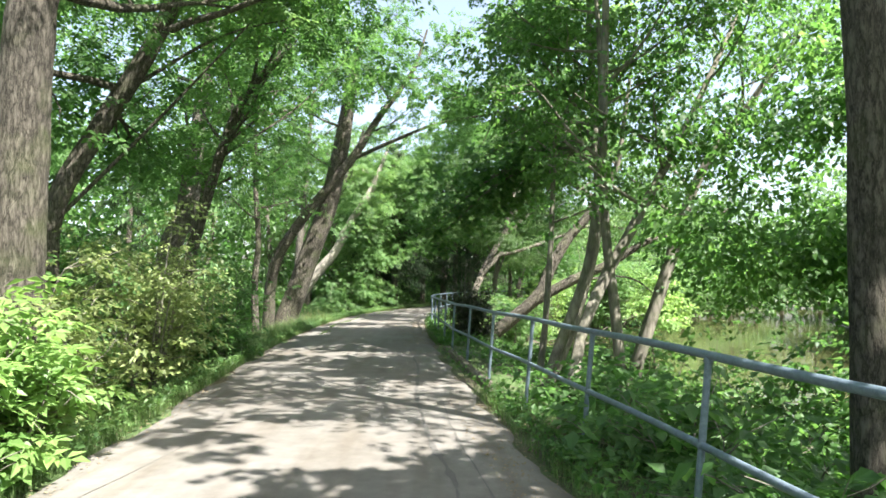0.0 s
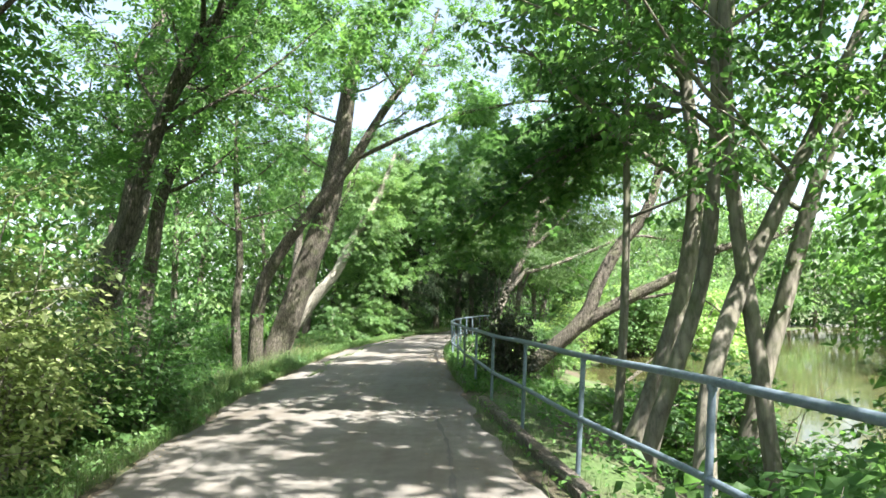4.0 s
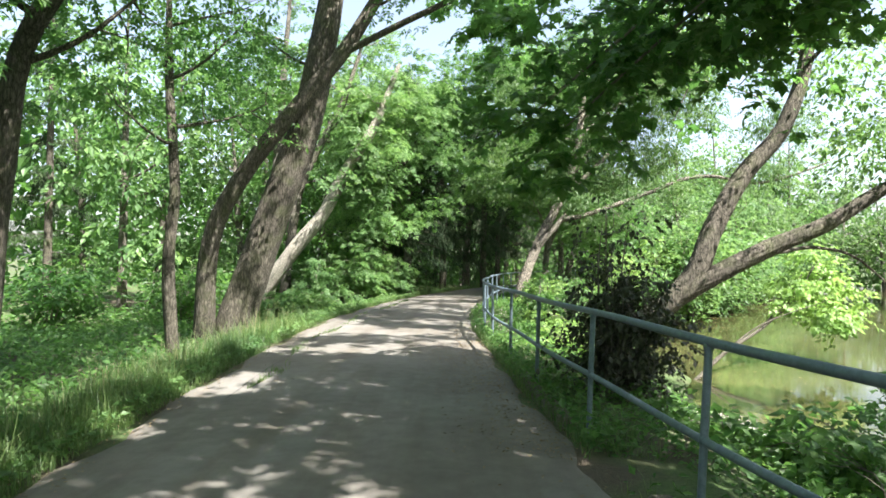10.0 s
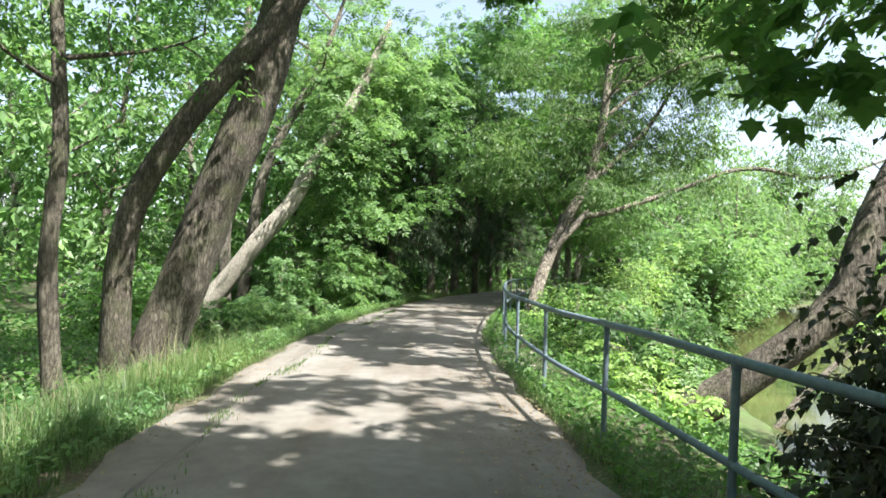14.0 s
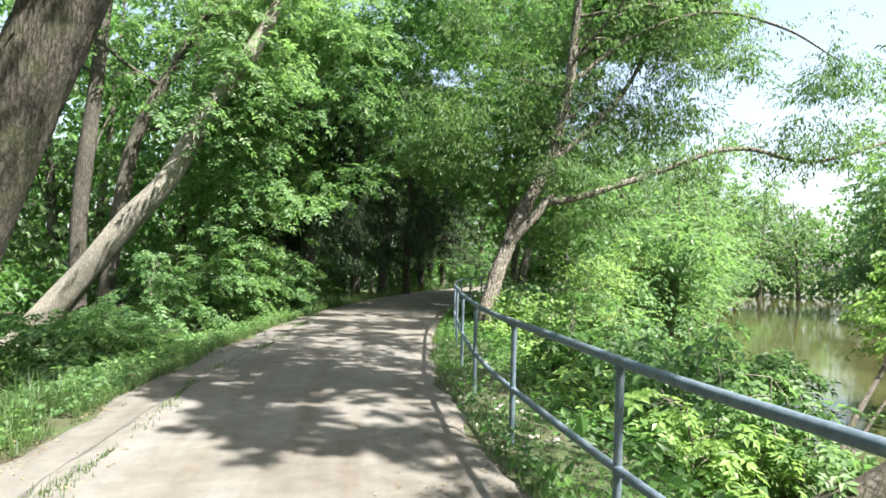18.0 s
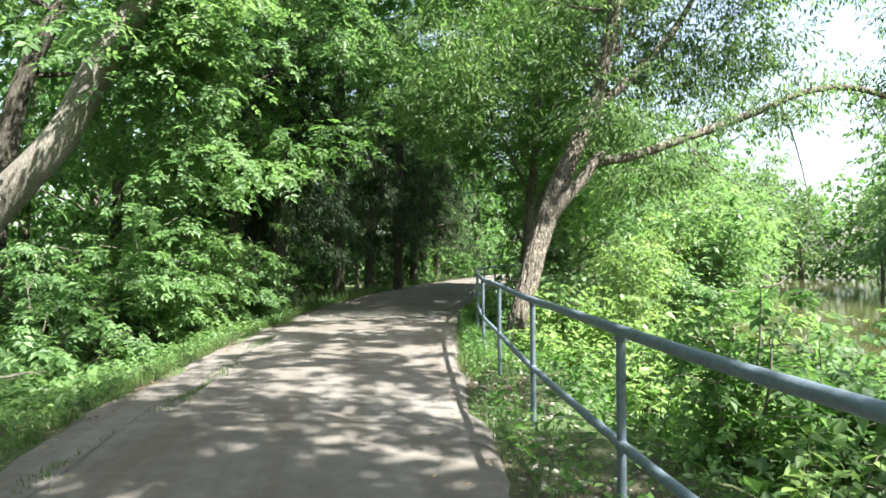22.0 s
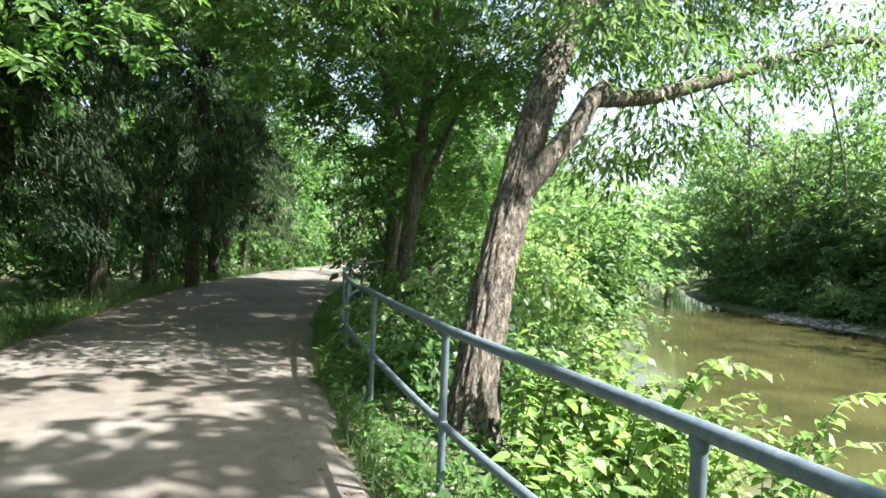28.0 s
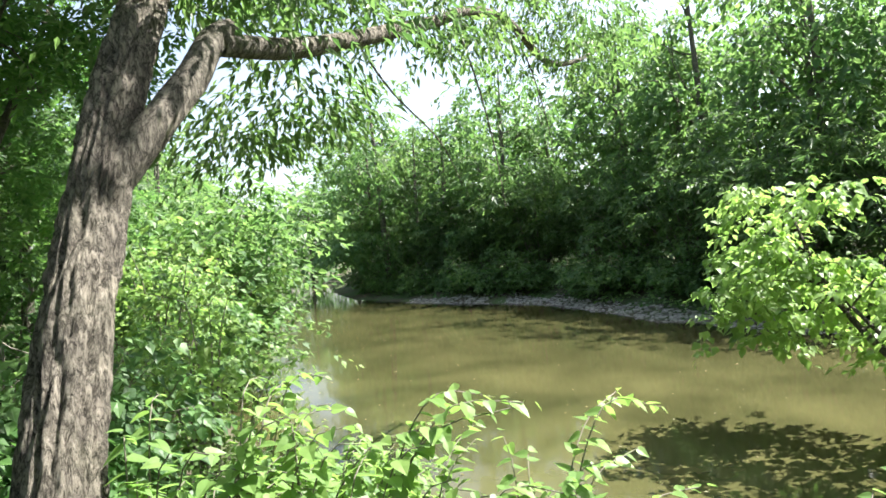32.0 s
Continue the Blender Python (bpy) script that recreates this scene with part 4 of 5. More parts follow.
# the furrowed tree beside the railing with a long limb over the water
b = base(1.45, 33.45, -0.2)
tree(b, "rough furrow-barked willow beside the railing, long limb over the river", [
    ([b, (1.52, 33.52, 0.3), (1.72, 33.72, 1.0), (2.03, 33.98, 1.75), (2.45, 34.3, 2.65), (3.0, 34.72, 3.55), (3.42, 35.08, 4.25), (3.62, 35.05, 5.1), (3.85, 35.05, 6.2), (4.2, 35.3, 9.5)],
     [0.205, 0.168, 0.158, 0.15, 0.142, 0.137, 0.128, 0.115, 0.095, 0.03])],
    BARK_FURROW, "willow", 51, 8, 2.8, 0.52, 30, 0.34, 0.115, shape=LANCE, crown_per=35, sides=96, step=0.035, furrow=0.028, twigs=5,
    extra=[([(2.2, 34.05, 2.05), (2.5, 34.0, 2.42), (2.8, 34.05, 2.75), (3.05, 34.15, 3.05), (3.25, 34.2, 3.2)], [0.115, 0.11, 0.105, 0.085], 0),
           ([(3.1, 34.15, 3.05), (3.9, 34.25, 3.22), (5.0, 34.4, 3.6), (6.4, 34.5, 4.12), (7.6, 34.6, 4.6), (8.7, 34.6, 4.72), (10.2, 34.7, 4.5), (11.5, 34.7, 4.75), (13, 34.7, 5.3)], [0.085, 0.08, 0.065, 0.055, 0.03], 10),
           ([(3.5, 35.1, 4.25), (4.4, 35.4, 5.0), (5.5, 35.7, 6.15), (6.7, 36.1, 8)], [0.10, 0.08, 0.03], 6),
           ([(7.0, 34.55, 4.4), (7.2, 34.4, 3.6), (7.35, 34.3, 2.8), (7.45, 34.25, 2.0)], [0.014, 0.012, 0.005], 0),
           ([(4.9, 34.4, 3.55), (5.3, 34.3, 3.1), (5.9, 34.2, 2.7), (6.3, 34.2, 2.3)], [0.013, 0.01, 0.004], 0),
           ([(3.85, 35.05, 6.2), (5.6, 35.0, 7.6), (7.6, 34.8, 8.3), (9.6, 34.7, 8.0), (11.2, 34.6, 7.2)], [0.06, 0.05, 0.02], 8),
           ([(8.8, 34.6, 4.7), (9.2, 34.5, 4.0), (9.4, 34.4, 3.2), (9.5, 34.4, 2.7)], [0.013, 0.01, 0.004], 0)],
    crowns=[(4.8, 36.2, 8.2, 3.0, 2.8, 2.8, 260), (2.5, 36.0, 5.4, 1.8, 1.6, 2.0, 84), (3.7, 34.5, 3.8, 1.0, 0.7, 0.7, 49), (4.2, 35.2, 3.2, 0.8, 0.6, 0.5, 30), (7.6, 36.6, 8.4, 2.0, 2.0, 1.7, 110), (6.4, 34.4, 4.5, 1.6, 0.7, 0.5, 34), (9.4, 34.4, 5.1, 2.2, 0.9, 0.8, 60), (9.8, 34.7, 7.3, 2.0, 0.9, 1.0, 56), (7.6, 34.8, 7.7, 1.6, 0.9, 0.9, 40), (11.6, 34.6, 6.8, 1.2, 0.8, 0.9, 30), (6.2, 35.8, 6.6, 2.2, 1.8, 1.6, 87), (6.8, 36.4, 6.4, 2.0, 1.6, 1.6, 70), (4.8, 36.0, 4.9, 1.3, 1.1, 1.0, 60), (1.6, 36.4, 7.4, 1.8, 1.6, 1.8, 86), (0.3, 35.2, 5.0, 1.3, 1.0, 1.2, 26)], shade_canopy=[(4.4, 30.2, 10.8, 2.4, 2.6, 0.9, 46), (7.4, 36.6, 10.6, 2.8, 2.6, 1.4, 130)])

# ---- shrubs and low growth ----
def shrub(x, y, label, leaf, seed, radius=1.0, height=1.5, stems=9, per=20, spread=0.25, size=0.09, shape=OVAL, group="path-side shrubs", name="shrub", bark=BARK_SMOOTH, lean=(0, 0), hang=0.0, tilt=0.36, droop=0.3):
    rng = np.random.default_rng(seed)
    z = float(ground_z(x, y))
    ob = thing(name, (x, y, z - 0.05), label, name.replace("_", " "), group)
    tips, pieces = [], []
    for i in range(stems):
        a = rng.uniform(0, 2 * np.pi)
        r = radius * math.sqrt(rng.uniform(0.02, 1))
        top = np.array([r * math.cos(a) + lean[0], r * math.sin(a) + lean[1], height * rng.uniform(0.55, 1.05) * (1.05 - 0.45 * (r / radius) ** 2)])
        foot = np.array([0.2 * r * math.cos(a), 0.2 * r * math.sin(a), 0])
        mid = foot * 0.4 + top * 0.6 + np.array([0, 0, 0.12 * height]) + rng.normal(0, 0.06, 3)
        line = curve_points([foot, mid, top], 0.3)
        pieces.append(tube(line, [0.012 + 0.006 * height, 0.004], 5))
        for p in line[len(line) // 4:]:
            tips += [p + rng.normal(0, 0.16 * radius + 0.05, 3) for _ in range(2)]
        for q in range(3):
            w = limb_line(line[rng.integers(len(line) // 3, len(line))], (math.cos(a) + rng.normal(0, 0.8), math.sin(a) + rng.normal(0, 0.8), 0.4), 0.45 * radius + 0.15, rng, 0.0, 0.5, 3)
            pieces.append(tube(w, [0.006, 0.003], 4))
            tips += [w[1], w[2], w[3]]
    part("stem_mass", *join(pieces), bark, ob, kind="stuff")
    tips = np.array(tips)
    tips[:, 2] = np.maximum(tips[:, 2], 0.12)
    if len(tips) > 60:
        lump = np.array([noise.noise(Vector((p * 1.7 / max(radius, 0.5)).tolist()) + Vector((seed, 0, 0))) + 0.6 * noise.noise(Vector((p * 3.6).tolist())) for p in tips])
        tips = tips[lump > np.quantile(lump, 0.3)]
        per = int(round(per * 1.3))
    foliage("foliage", tips, ob, leaf, per, spread, size, shape, rng, hang, tilt=tilt, droop=droop)
    return ob


rng = np.random.default_rng(5)
# thicket on the wooded side, early part of the walk
for i, y in enumerate(np.arange(3.0, 13.0, 1.05)):
    x = float(left_edge(y)) - (1.15 if y < 9.2 else 0.85) - 0.35 * (i % 3) - (0.5 if y < 6 else 0)
    shrub(x, y, "pale leafy shrub in the path-side thicket" if i % 3 != 2 and y < 12 else "green leafy shrub in the path-side thicket", ("yellow" if i % 3 != 2 else "elder") if y < 12 else "ash", 100 + i,
          0.95, 1.3 + 0.3 * (i % 4) + (0.7 if y > 7 else 0), 12, 24, 0.2, 0.07, OVAL)
for i, y in enumerate(np.arange(4.0, 13.2, 1.8)):
    x = float(left_edge(y)) - 3.0 - 0.8 * (i % 2)
    shrub(x, y, "tall shaded shrub deep in the thicket", "ash", 130 + i, 1.3, 2.9 + 0.4 * (i % 3), 11, 22, 0.3, 0.10, OVAL)
# low dark plants where the thicket gives way to the grass verge
for i, (x, y, h) in enumerate([(-4.45, 12.6, 0.75), (-4.75, 13.7, 0.6), (-5.7, 14.4, 0.8), (-6.1, 16.0, 0.8), (-5.2, 15.2, 0.55)]):
    shrub(x, y, "low dark green plants at the edge of the thicket", "ash", 155 + i, 0.7, h, 10, 10, 0.2, 0.09, BROAD)
# elder by the first trunk, its sunlit look given by the lime leaf colour
shrub(-3.2, 4.7, "bright green sapling leaning to the path edge", "lime", 150, 0.5, 1.35, 12, 4, 0.16, 0.24, PINNATE)
shrub(-2.95, 3.9, "low bright green plant at the path edge", "lime", 151, 0.4, 0.75, 9, 4, 0.15, 0.2, PINNATE)
# light green elders past the leaning trunks
for i, (x, y, h, r) in enumerate([(-4.3, 33.6, 2.2, 1.0), (-5.4, 32.2, 1.8, 1.1), (-4.0, 35.4, 2.6, 1.1), (-6.0, 30.8, 1.3, 0.9), (-3.5, 37.0, 2.0, 0.9), (-5.4, 36.6, 3.0, 1.4), (-4.9, 29.4, 0.7, 0.7), (-5.2, 34.2, 2.4, 1.2)]):
    shrub(x, y, "light green box elder shrub beside the path", "elder", 160 + i, r, h, 14, 8, 0.24, 0.22, PINNATE, droop=0.6)
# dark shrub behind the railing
shrub(0.80, 17.9, "dark shrub with shade-toned leaves pressing against the railing", "dark", 180, 0.42, 2.2, 20, 10, 0.15, 0.062, BROAD, hang=0.1, droop=0.7)
shrub(0.95, 18.0, "broad dark shrub with shade-toned leaves beside the railing", "dark", 183, 0.56, 1.4, 18, 8, 0.17, 0.062, BROAD, hang=0.1, droop=0.7)
shrub(1.3, 18.6, "dark shrub with shade-toned leaves on the river bank", "dark", 181, 0.42, 0.95, 14, 8, 0.18, 0.062, BROAD, hang=0.1, droop=0.6)
# young ash and elder saplings between railing and river
for i, (x, y, top, rad, kind_) in enumerate([(1.2, 27.2, 1.3, 0.26, "ash"), (2.5, 27.9, 1.2, 0.32, "elder"), (3.3, 27.2, 1.5, 0.32, "ash"), (2.9, 25.4, 1.3, 0.32, "elder"), (3.8, 28.6, 1.2, 0.32, "elder"),
                                             (1.5, 24.0, 0.5, 0.4, "lime"), (2.2, 23.9, 0.8, 0.45, "elder"), (1.1, 22.0, 0.3, 0.4, "lime"), (2.6, 29.8, 1.35, 0.35, "ash")]):
    shrub(x, y, "young leafy sapling between railing and river", kind_, 340 + i, rad, top - float(ground_z(x, y)), 6, 4, 0.17, 0.19, PINNATE, group="river bank growth", name="sapling", droop=0.5)
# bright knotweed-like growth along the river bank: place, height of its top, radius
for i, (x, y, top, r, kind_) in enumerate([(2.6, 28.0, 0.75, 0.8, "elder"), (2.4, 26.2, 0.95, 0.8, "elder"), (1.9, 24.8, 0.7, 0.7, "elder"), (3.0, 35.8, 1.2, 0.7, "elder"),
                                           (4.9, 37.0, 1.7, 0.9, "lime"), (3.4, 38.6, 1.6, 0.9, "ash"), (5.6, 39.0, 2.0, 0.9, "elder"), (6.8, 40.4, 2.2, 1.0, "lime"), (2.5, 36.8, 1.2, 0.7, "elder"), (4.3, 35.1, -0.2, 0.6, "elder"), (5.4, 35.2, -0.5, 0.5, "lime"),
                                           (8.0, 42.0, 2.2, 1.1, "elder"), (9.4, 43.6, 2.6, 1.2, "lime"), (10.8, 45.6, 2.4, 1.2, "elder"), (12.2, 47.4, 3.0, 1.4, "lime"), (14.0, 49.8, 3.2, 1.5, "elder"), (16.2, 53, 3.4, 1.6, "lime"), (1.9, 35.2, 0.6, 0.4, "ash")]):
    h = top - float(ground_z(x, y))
    # sunlit plants differ from the green ones by the brighter lime colour
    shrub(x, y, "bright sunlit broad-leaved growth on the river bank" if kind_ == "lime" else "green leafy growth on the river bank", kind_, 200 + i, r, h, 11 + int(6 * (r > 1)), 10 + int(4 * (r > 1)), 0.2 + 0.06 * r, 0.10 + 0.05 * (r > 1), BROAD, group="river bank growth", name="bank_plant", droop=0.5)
for i, (x, y, h, r) in enumerate([(2.6, 3.5, 0.8, 0.8), (2.3, 5.6, 0.7, 0.8), (3.6, 6.6, 1.1, 1.0), (2.2, 8.0, 0.7, 0.8), (4.6, 8.6, 1.6, 1.2), (2.9, 9.6, 0.8, 0.9), (5.6, 6.0, 1.8, 1.3), (6.4, 9.6, 2.0, 1.3), (3.0, 16.4, 0.5, 0.8), (2.0, 17.2, 0.4, 0.7), (3.2, 18.6, 0.5, 0.7), (5.2, 10.8, 2.4, 1.3), (5.6, 13.4, 1.6, 1.0), (5.0, 5.2, 2.2, 1.3), (7.0, 7.6, 3.2, 1.5), (5.6, 8.2, 2.4, 1.3), (6.4, 11.0, 2.6, 1.3), (2.9, 1.5, 0.8, 0.9), (4.2, 3.2, 1.2, 1.1), (4.1, 12.6, 0.9, 0.9)]):
    shrub(x, y, "low green undergrowth on the river bank", "ash" if i % 2 else "maple", 240 + i, r, h, 11, 10, 0.24, 0.125, BROAD, group="river bank growth", name="bank_plant")
# knotweed: arching shoots with heart-shaped leaves in two rows
def knotweed(x, y, top, radius, shoots, seed, lean=(0.35, -0.1), size=0.11):
    rng = np.random.default_rng(seed)
    z = float(ground_z(x, y))
    ob = thing("knotweed", (x, y, z - 0.05), "sunlit knotweed with heart-shaped leaves on the river bank", "knotweed", "river bank growth")
    height = top - z + 0.05
    for i in range(shoots):
        a = rng.uniform(0, 6.28)
        foot = np.array([math.cos(a), math.sin(a), 0]) * radius * math.sqrt(rng.random()) * 0.8
        h = height * rng.uniform(0.55, 1.0)
        out = np.array([math.cos(a) * 0.35 + lean[0], math.sin(a) * 0.35 + lean[1], 0]) * h * rng.uniform(0.4, 1.0)
        line = curve_points([foot, foot + out * 0.15 + (0, 0, h * 0.55), foot + out * 0.55 + (0, 0, h * 0.92), foot + out * 1.15 + (0, 0, h * rng.uniform(0.86, 1.02))], 0.06)
        shoot = part("shoot", *tube(line[::2], [0.007, 0.003], 5), BARK_SMOOTH, ob)
        pts = line[len(line) // 3:]
        way = np.gradient(pts, axis=0)
        side = np.stack([-way[:, 1], way[:, 0], 0 * way[:, 0]], 1)
        side /= np.linalg.norm(side, axis=1, keepdims=True) + 1e-6
        flip = np.where(np.arange(len(pts)) % 2 == 0, 1.0, -1.0)[:, None]
        away = side * flip + 0.6 * way / (np.linalg.norm(way, axis=1, keepdims=True) + 1e-6)
        grow = size * np.interp(np.linspace(0, 1, len(pts)), [0, 0.7, 1], [1.0, 0.95, 0.5])
        v, f = leaves(pts + away * 0.02, 1.0, HEART, rng, 0.28, 0.25, away=away, vary=0.15, wander=0.35)
        v = v.reshape(len(pts), -1, 3)
        v = (v - pts[:, None]) * grow[:, None, None] + pts[:, None]
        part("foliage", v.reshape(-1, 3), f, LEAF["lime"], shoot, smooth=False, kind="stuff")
    return ob


for i, (x, y, top, r, n_) in enumerate([(1.8, 33.05, 1.1, 0.3, 10), (1.6, 32.75, 0.7, 0.3, 8), (2.1, 33.0, 1.05, 0.35, 10), (2.35, 32.7, 0.92, 0.35, 11), (2.15, 32.5, 0.6, 0.3, 9), (2.6, 32.4, 0.6, 0.3, 8), (1.75, 32.4, 0.45, 0.3, 7), (1.25, 32.3, 0.38, 0.3, 9), (1.5, 31.6, 0.28, 0.3, 8), (3.0, 31.95, 0.84, 0.1, 5), (2.95, 31.75, 0.58, 0.14, 6),
                                        (1.9, 31.3, 0.35, 0.4, 9), (1.6, 30.4, 0.30, 0.4, 9), (1.5, 29.4, 0.40, 0.45, 10), (2.2, 30.4, 0.05, 0.4, 8), (1.3, 28.4, 0.45, 0.4, 9), (2.0, 28.9, 0.3, 0.45, 9), (1.35, 27.3, 0.5, 0.4, 9), (1.1, 26.2, 0.45, 0.4, 8), (0.9, 25.0, 0.3, 0.3, 6), (2.0, 29.9, 0.85, 0.35, 9), (2.5, 29.2, 1.0, 0.35, 8), (2.9, 30.6, 0.3, 0.4, 8)]):
    knotweed(x, y, top, r, n_ + (2 * n_) // 3, 500 + i)
for i, (x, y, h, r) in enumerate([(4.3, 16.4, 1.9, 1.0), (3.8, 13.4, 1.2, 0.8), (5.0, 18.0, 2.4, 1.0), (3.5, 15.0, 1.4, 0.9), (2.8, 15.8, 0.9, 0.7), (3.4, 17.4, 1.4, 0.8), (5.6, 16.4, 2.6, 1.0)]):
    shrub(x, y, "dark young maple with lobed leaves on the river bank", "maple", 280 + i, r, h, 12, 5, 0.26, 0.125, STAR, group="river bank growth", droop=0.35, tilt=0.35)
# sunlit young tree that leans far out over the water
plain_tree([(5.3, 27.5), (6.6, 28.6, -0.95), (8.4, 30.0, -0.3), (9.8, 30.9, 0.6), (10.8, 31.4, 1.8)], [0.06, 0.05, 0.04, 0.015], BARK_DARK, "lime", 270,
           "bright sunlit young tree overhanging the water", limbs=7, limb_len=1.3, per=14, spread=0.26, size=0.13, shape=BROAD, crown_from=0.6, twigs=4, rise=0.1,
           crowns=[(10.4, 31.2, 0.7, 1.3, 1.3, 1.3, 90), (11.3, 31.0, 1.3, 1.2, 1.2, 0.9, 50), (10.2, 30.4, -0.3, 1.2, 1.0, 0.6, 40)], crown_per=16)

# hanging maple spray over the railing
def overhang():
    rng = np.random.default_rng(77)
    o = np.array([3.5, 14.4, 4.6])
    ob = thing("maple_branch", tuple(o), "dark drooping maple branch with broad lobed leaves", "branch")
    tips, pieces = [], []
    for tip, n in (((-0.2, 17.5, 2.55), 7), ((-0.25, 17.3, 2.95), 7), ((0.12, 17.6, 2.85), 7), ((0.0, 17.4, 3.2), 7), ((0.7, 17.8, 3.3), 7), ((1.6, 17.0, 3.4), 6), ((1.0, 16.0, 3.6), 7), ((2.4, 18.2, 3.6), 6), ((0.5, 16.2, 4.3), 7), ((2.2, 16.4, 4.3), 7), ((0.8, 18.6, 4.0), 7)):
        tip = np.array(tip)
        mid = (o + tip) / 2 + np.array([0, 0, 0.5])
        line = curve_points([o, mid, tip], 0.2)
        pieces.append(tube(line - o, [0.03, 0.006], 6))
        for p in line[len(line) // 3:]:
            tips += [p + rng.normal(0, 0.28, 3) for _ in range(2)]
    tips += list(crown_places((1.2, 17.2, 4.45), (2.1, 1.4, 1.0), 70, rng)) + list(crown_places((-0.1, 17.5, 3.1), (0.4, 0.4, 0.55), 12, rng))
    part("twig_mass", *join(pieces), BARK_SMOOTH, ob, kind="stuff")
    foliage("foliage", np.array(tips) - o, ob, "maple", 12, 0.22, 0.125, STAR, rng, 0.1, 0.4, 0.5)


overhang()

# trees that close the end of the walk
# the maple leaf on 62, 64, 65 and 66 puts deep shade into colour
plain_tree([(3.1, 38.8), (3.2, 38.8, 1.5), (3.4, 38.9, 3.2), (3.6, 39.0, 5.4), (3.7, 39.2, 8)], [0.14, 0.125, 0.10, 0.07, 0.03], BARK_GREY, "maple", 66, "grey-barked shaded tree between path and river", per=8, size=0.22, shape=PINNATE, crown_per=11, limbs=7, limb_len=2.4, crown_from=0.42,
           extra=[([(3.25, 38.8, 1.9), (3.7, 38.9, 3.0), (4.3, 39.1, 4.2), (4.9, 39.3, 5.6)], [0.07, 0.025], 5), ([(3.35, 38.9, 2.8), (2.8, 38.7, 3.8), (2.2, 38.6, 4.9)], [0.05, 0.02], 4)],
           crowns=[(2.6, 38.6, 5.8, 1.8, 1.8, 1.6, 84), (4.4, 39.4, 4.6, 1.3, 1.3, 1.2, 55)])
plain_tree([(-3.9, 39.2), (-3.8, 39.2, 2), (-3.4, 39.3, 5), (-2.8, 39.5, 9)], [0.16, 0.14, 0.1, 0.03], BARK_DARK, "ash", 61, "leafy tree closing over the path", per=8, size=0.24, shape=PINNATE, crown_per=11, limbs=8, limb_len=3.0, crown_from=0.3,
           crowns=[(-3.4, 40.2, 8.2, 2.7, 2.7, 2.4, 170), (-4.2, 38.2, 3.6, 1.3, 1.3, 1.4, 60), (-1.9, 36.6, 4.3, 1.3, 1.1, 1.2, 22), (-1.2, 40.2, 9.8, 3.4, 3.0, 2.2, 190)], shade_canopy=[(0.8, 37.4, 12.0, 2.8, 2.6, 1.0, 84)])
plain_tree([(-3.2, 43.6), (-3.1, 43.6, 2), (-2.6, 43.6, 5), (-2.0, 43.6, 10)], [0.17, 0.15, 0.1, 0.03], BARK_DARK, "maple", 62, "leafy tree arching over the path", per=8, size=0.24, shape=PINNATE, crown_per=11, limbs=8, limb_len=3.2, crown_from=0.3,
           crowns=[(-0.6, 43.6, 10.4, 3.2, 2.8, 1.8, 170)])
plain_tree([(4.4, 42.6), (4.5, 42.6, 2), (4.2, 42.6, 5), (3.4, 42.6, 9)], [0.15, 0.13, 0.09, 0.03], BARK_GREY, "ash", 63, "tree rooted between path and river", per=8, size=0.24, shape=PINNATE, crown_per=11, limbs=8, limb_len=3.0, crown_from=0.3,
           crowns=[(3.0, 42.4, 6.8, 2.8, 2.8, 3.6, 260), (4.8, 41.4, 3.2, 1.6, 1.4, 1.4, 80), (3.4, 40.4, 11.0, 3.8, 3.6, 1.8, 220)])
plain_tree([(5.0, 44.0), (5.2, 44, 1.4), (5.7, 44, 3.3), (6.0, 44.3, 6), (6.2, 44.5, 9)], [0.17, 0.15, 0.11, 0.03], BARK_GREY, "maple", 64, "grey tree leaning by the bend of the path", per=8, size=0.24, shape=PINNATE, crown_per=11, limbs=8, limb_len=3.0, crown_from=0.35,
           crowns=[(6.2, 45.0, 7.0, 2.8, 2.8, 3.6, 230), (7.4, 46.0, 3.6, 2.0, 2.0, 1.8, 110)], shade_canopy=[(6.4, 45.4, 11.6, 4.6, 4.2, 1.6, 330), (9.0, 40.0, 10.4, 2.6, 3.0, 1.4, 120), (8.6, 43.6, 11.4, 2.8, 2.6, 1.2, 130)])
plain_tree([(0.0, 51.8), (0.1, 51.8, 2), (0.4, 51.6, 5), (0.8, 51.4, 11)], [0.2, 0.17, 0.12, 0.03], BARK_DARK, "maple", 65, "dark tree at the far bend of the path", per=8, size=0.24, shape=PINNATE, crown_per=11, limbs=9, limb_len=3.6, crown_from=0.3,
           crowns=[(1.0, 51.5, 8.5, 3.8, 2.6, 4.2, 260)], shade_canopy=[(5.0, 51.0, 13.0, 5.0, 4.0, 1.6, 330)])


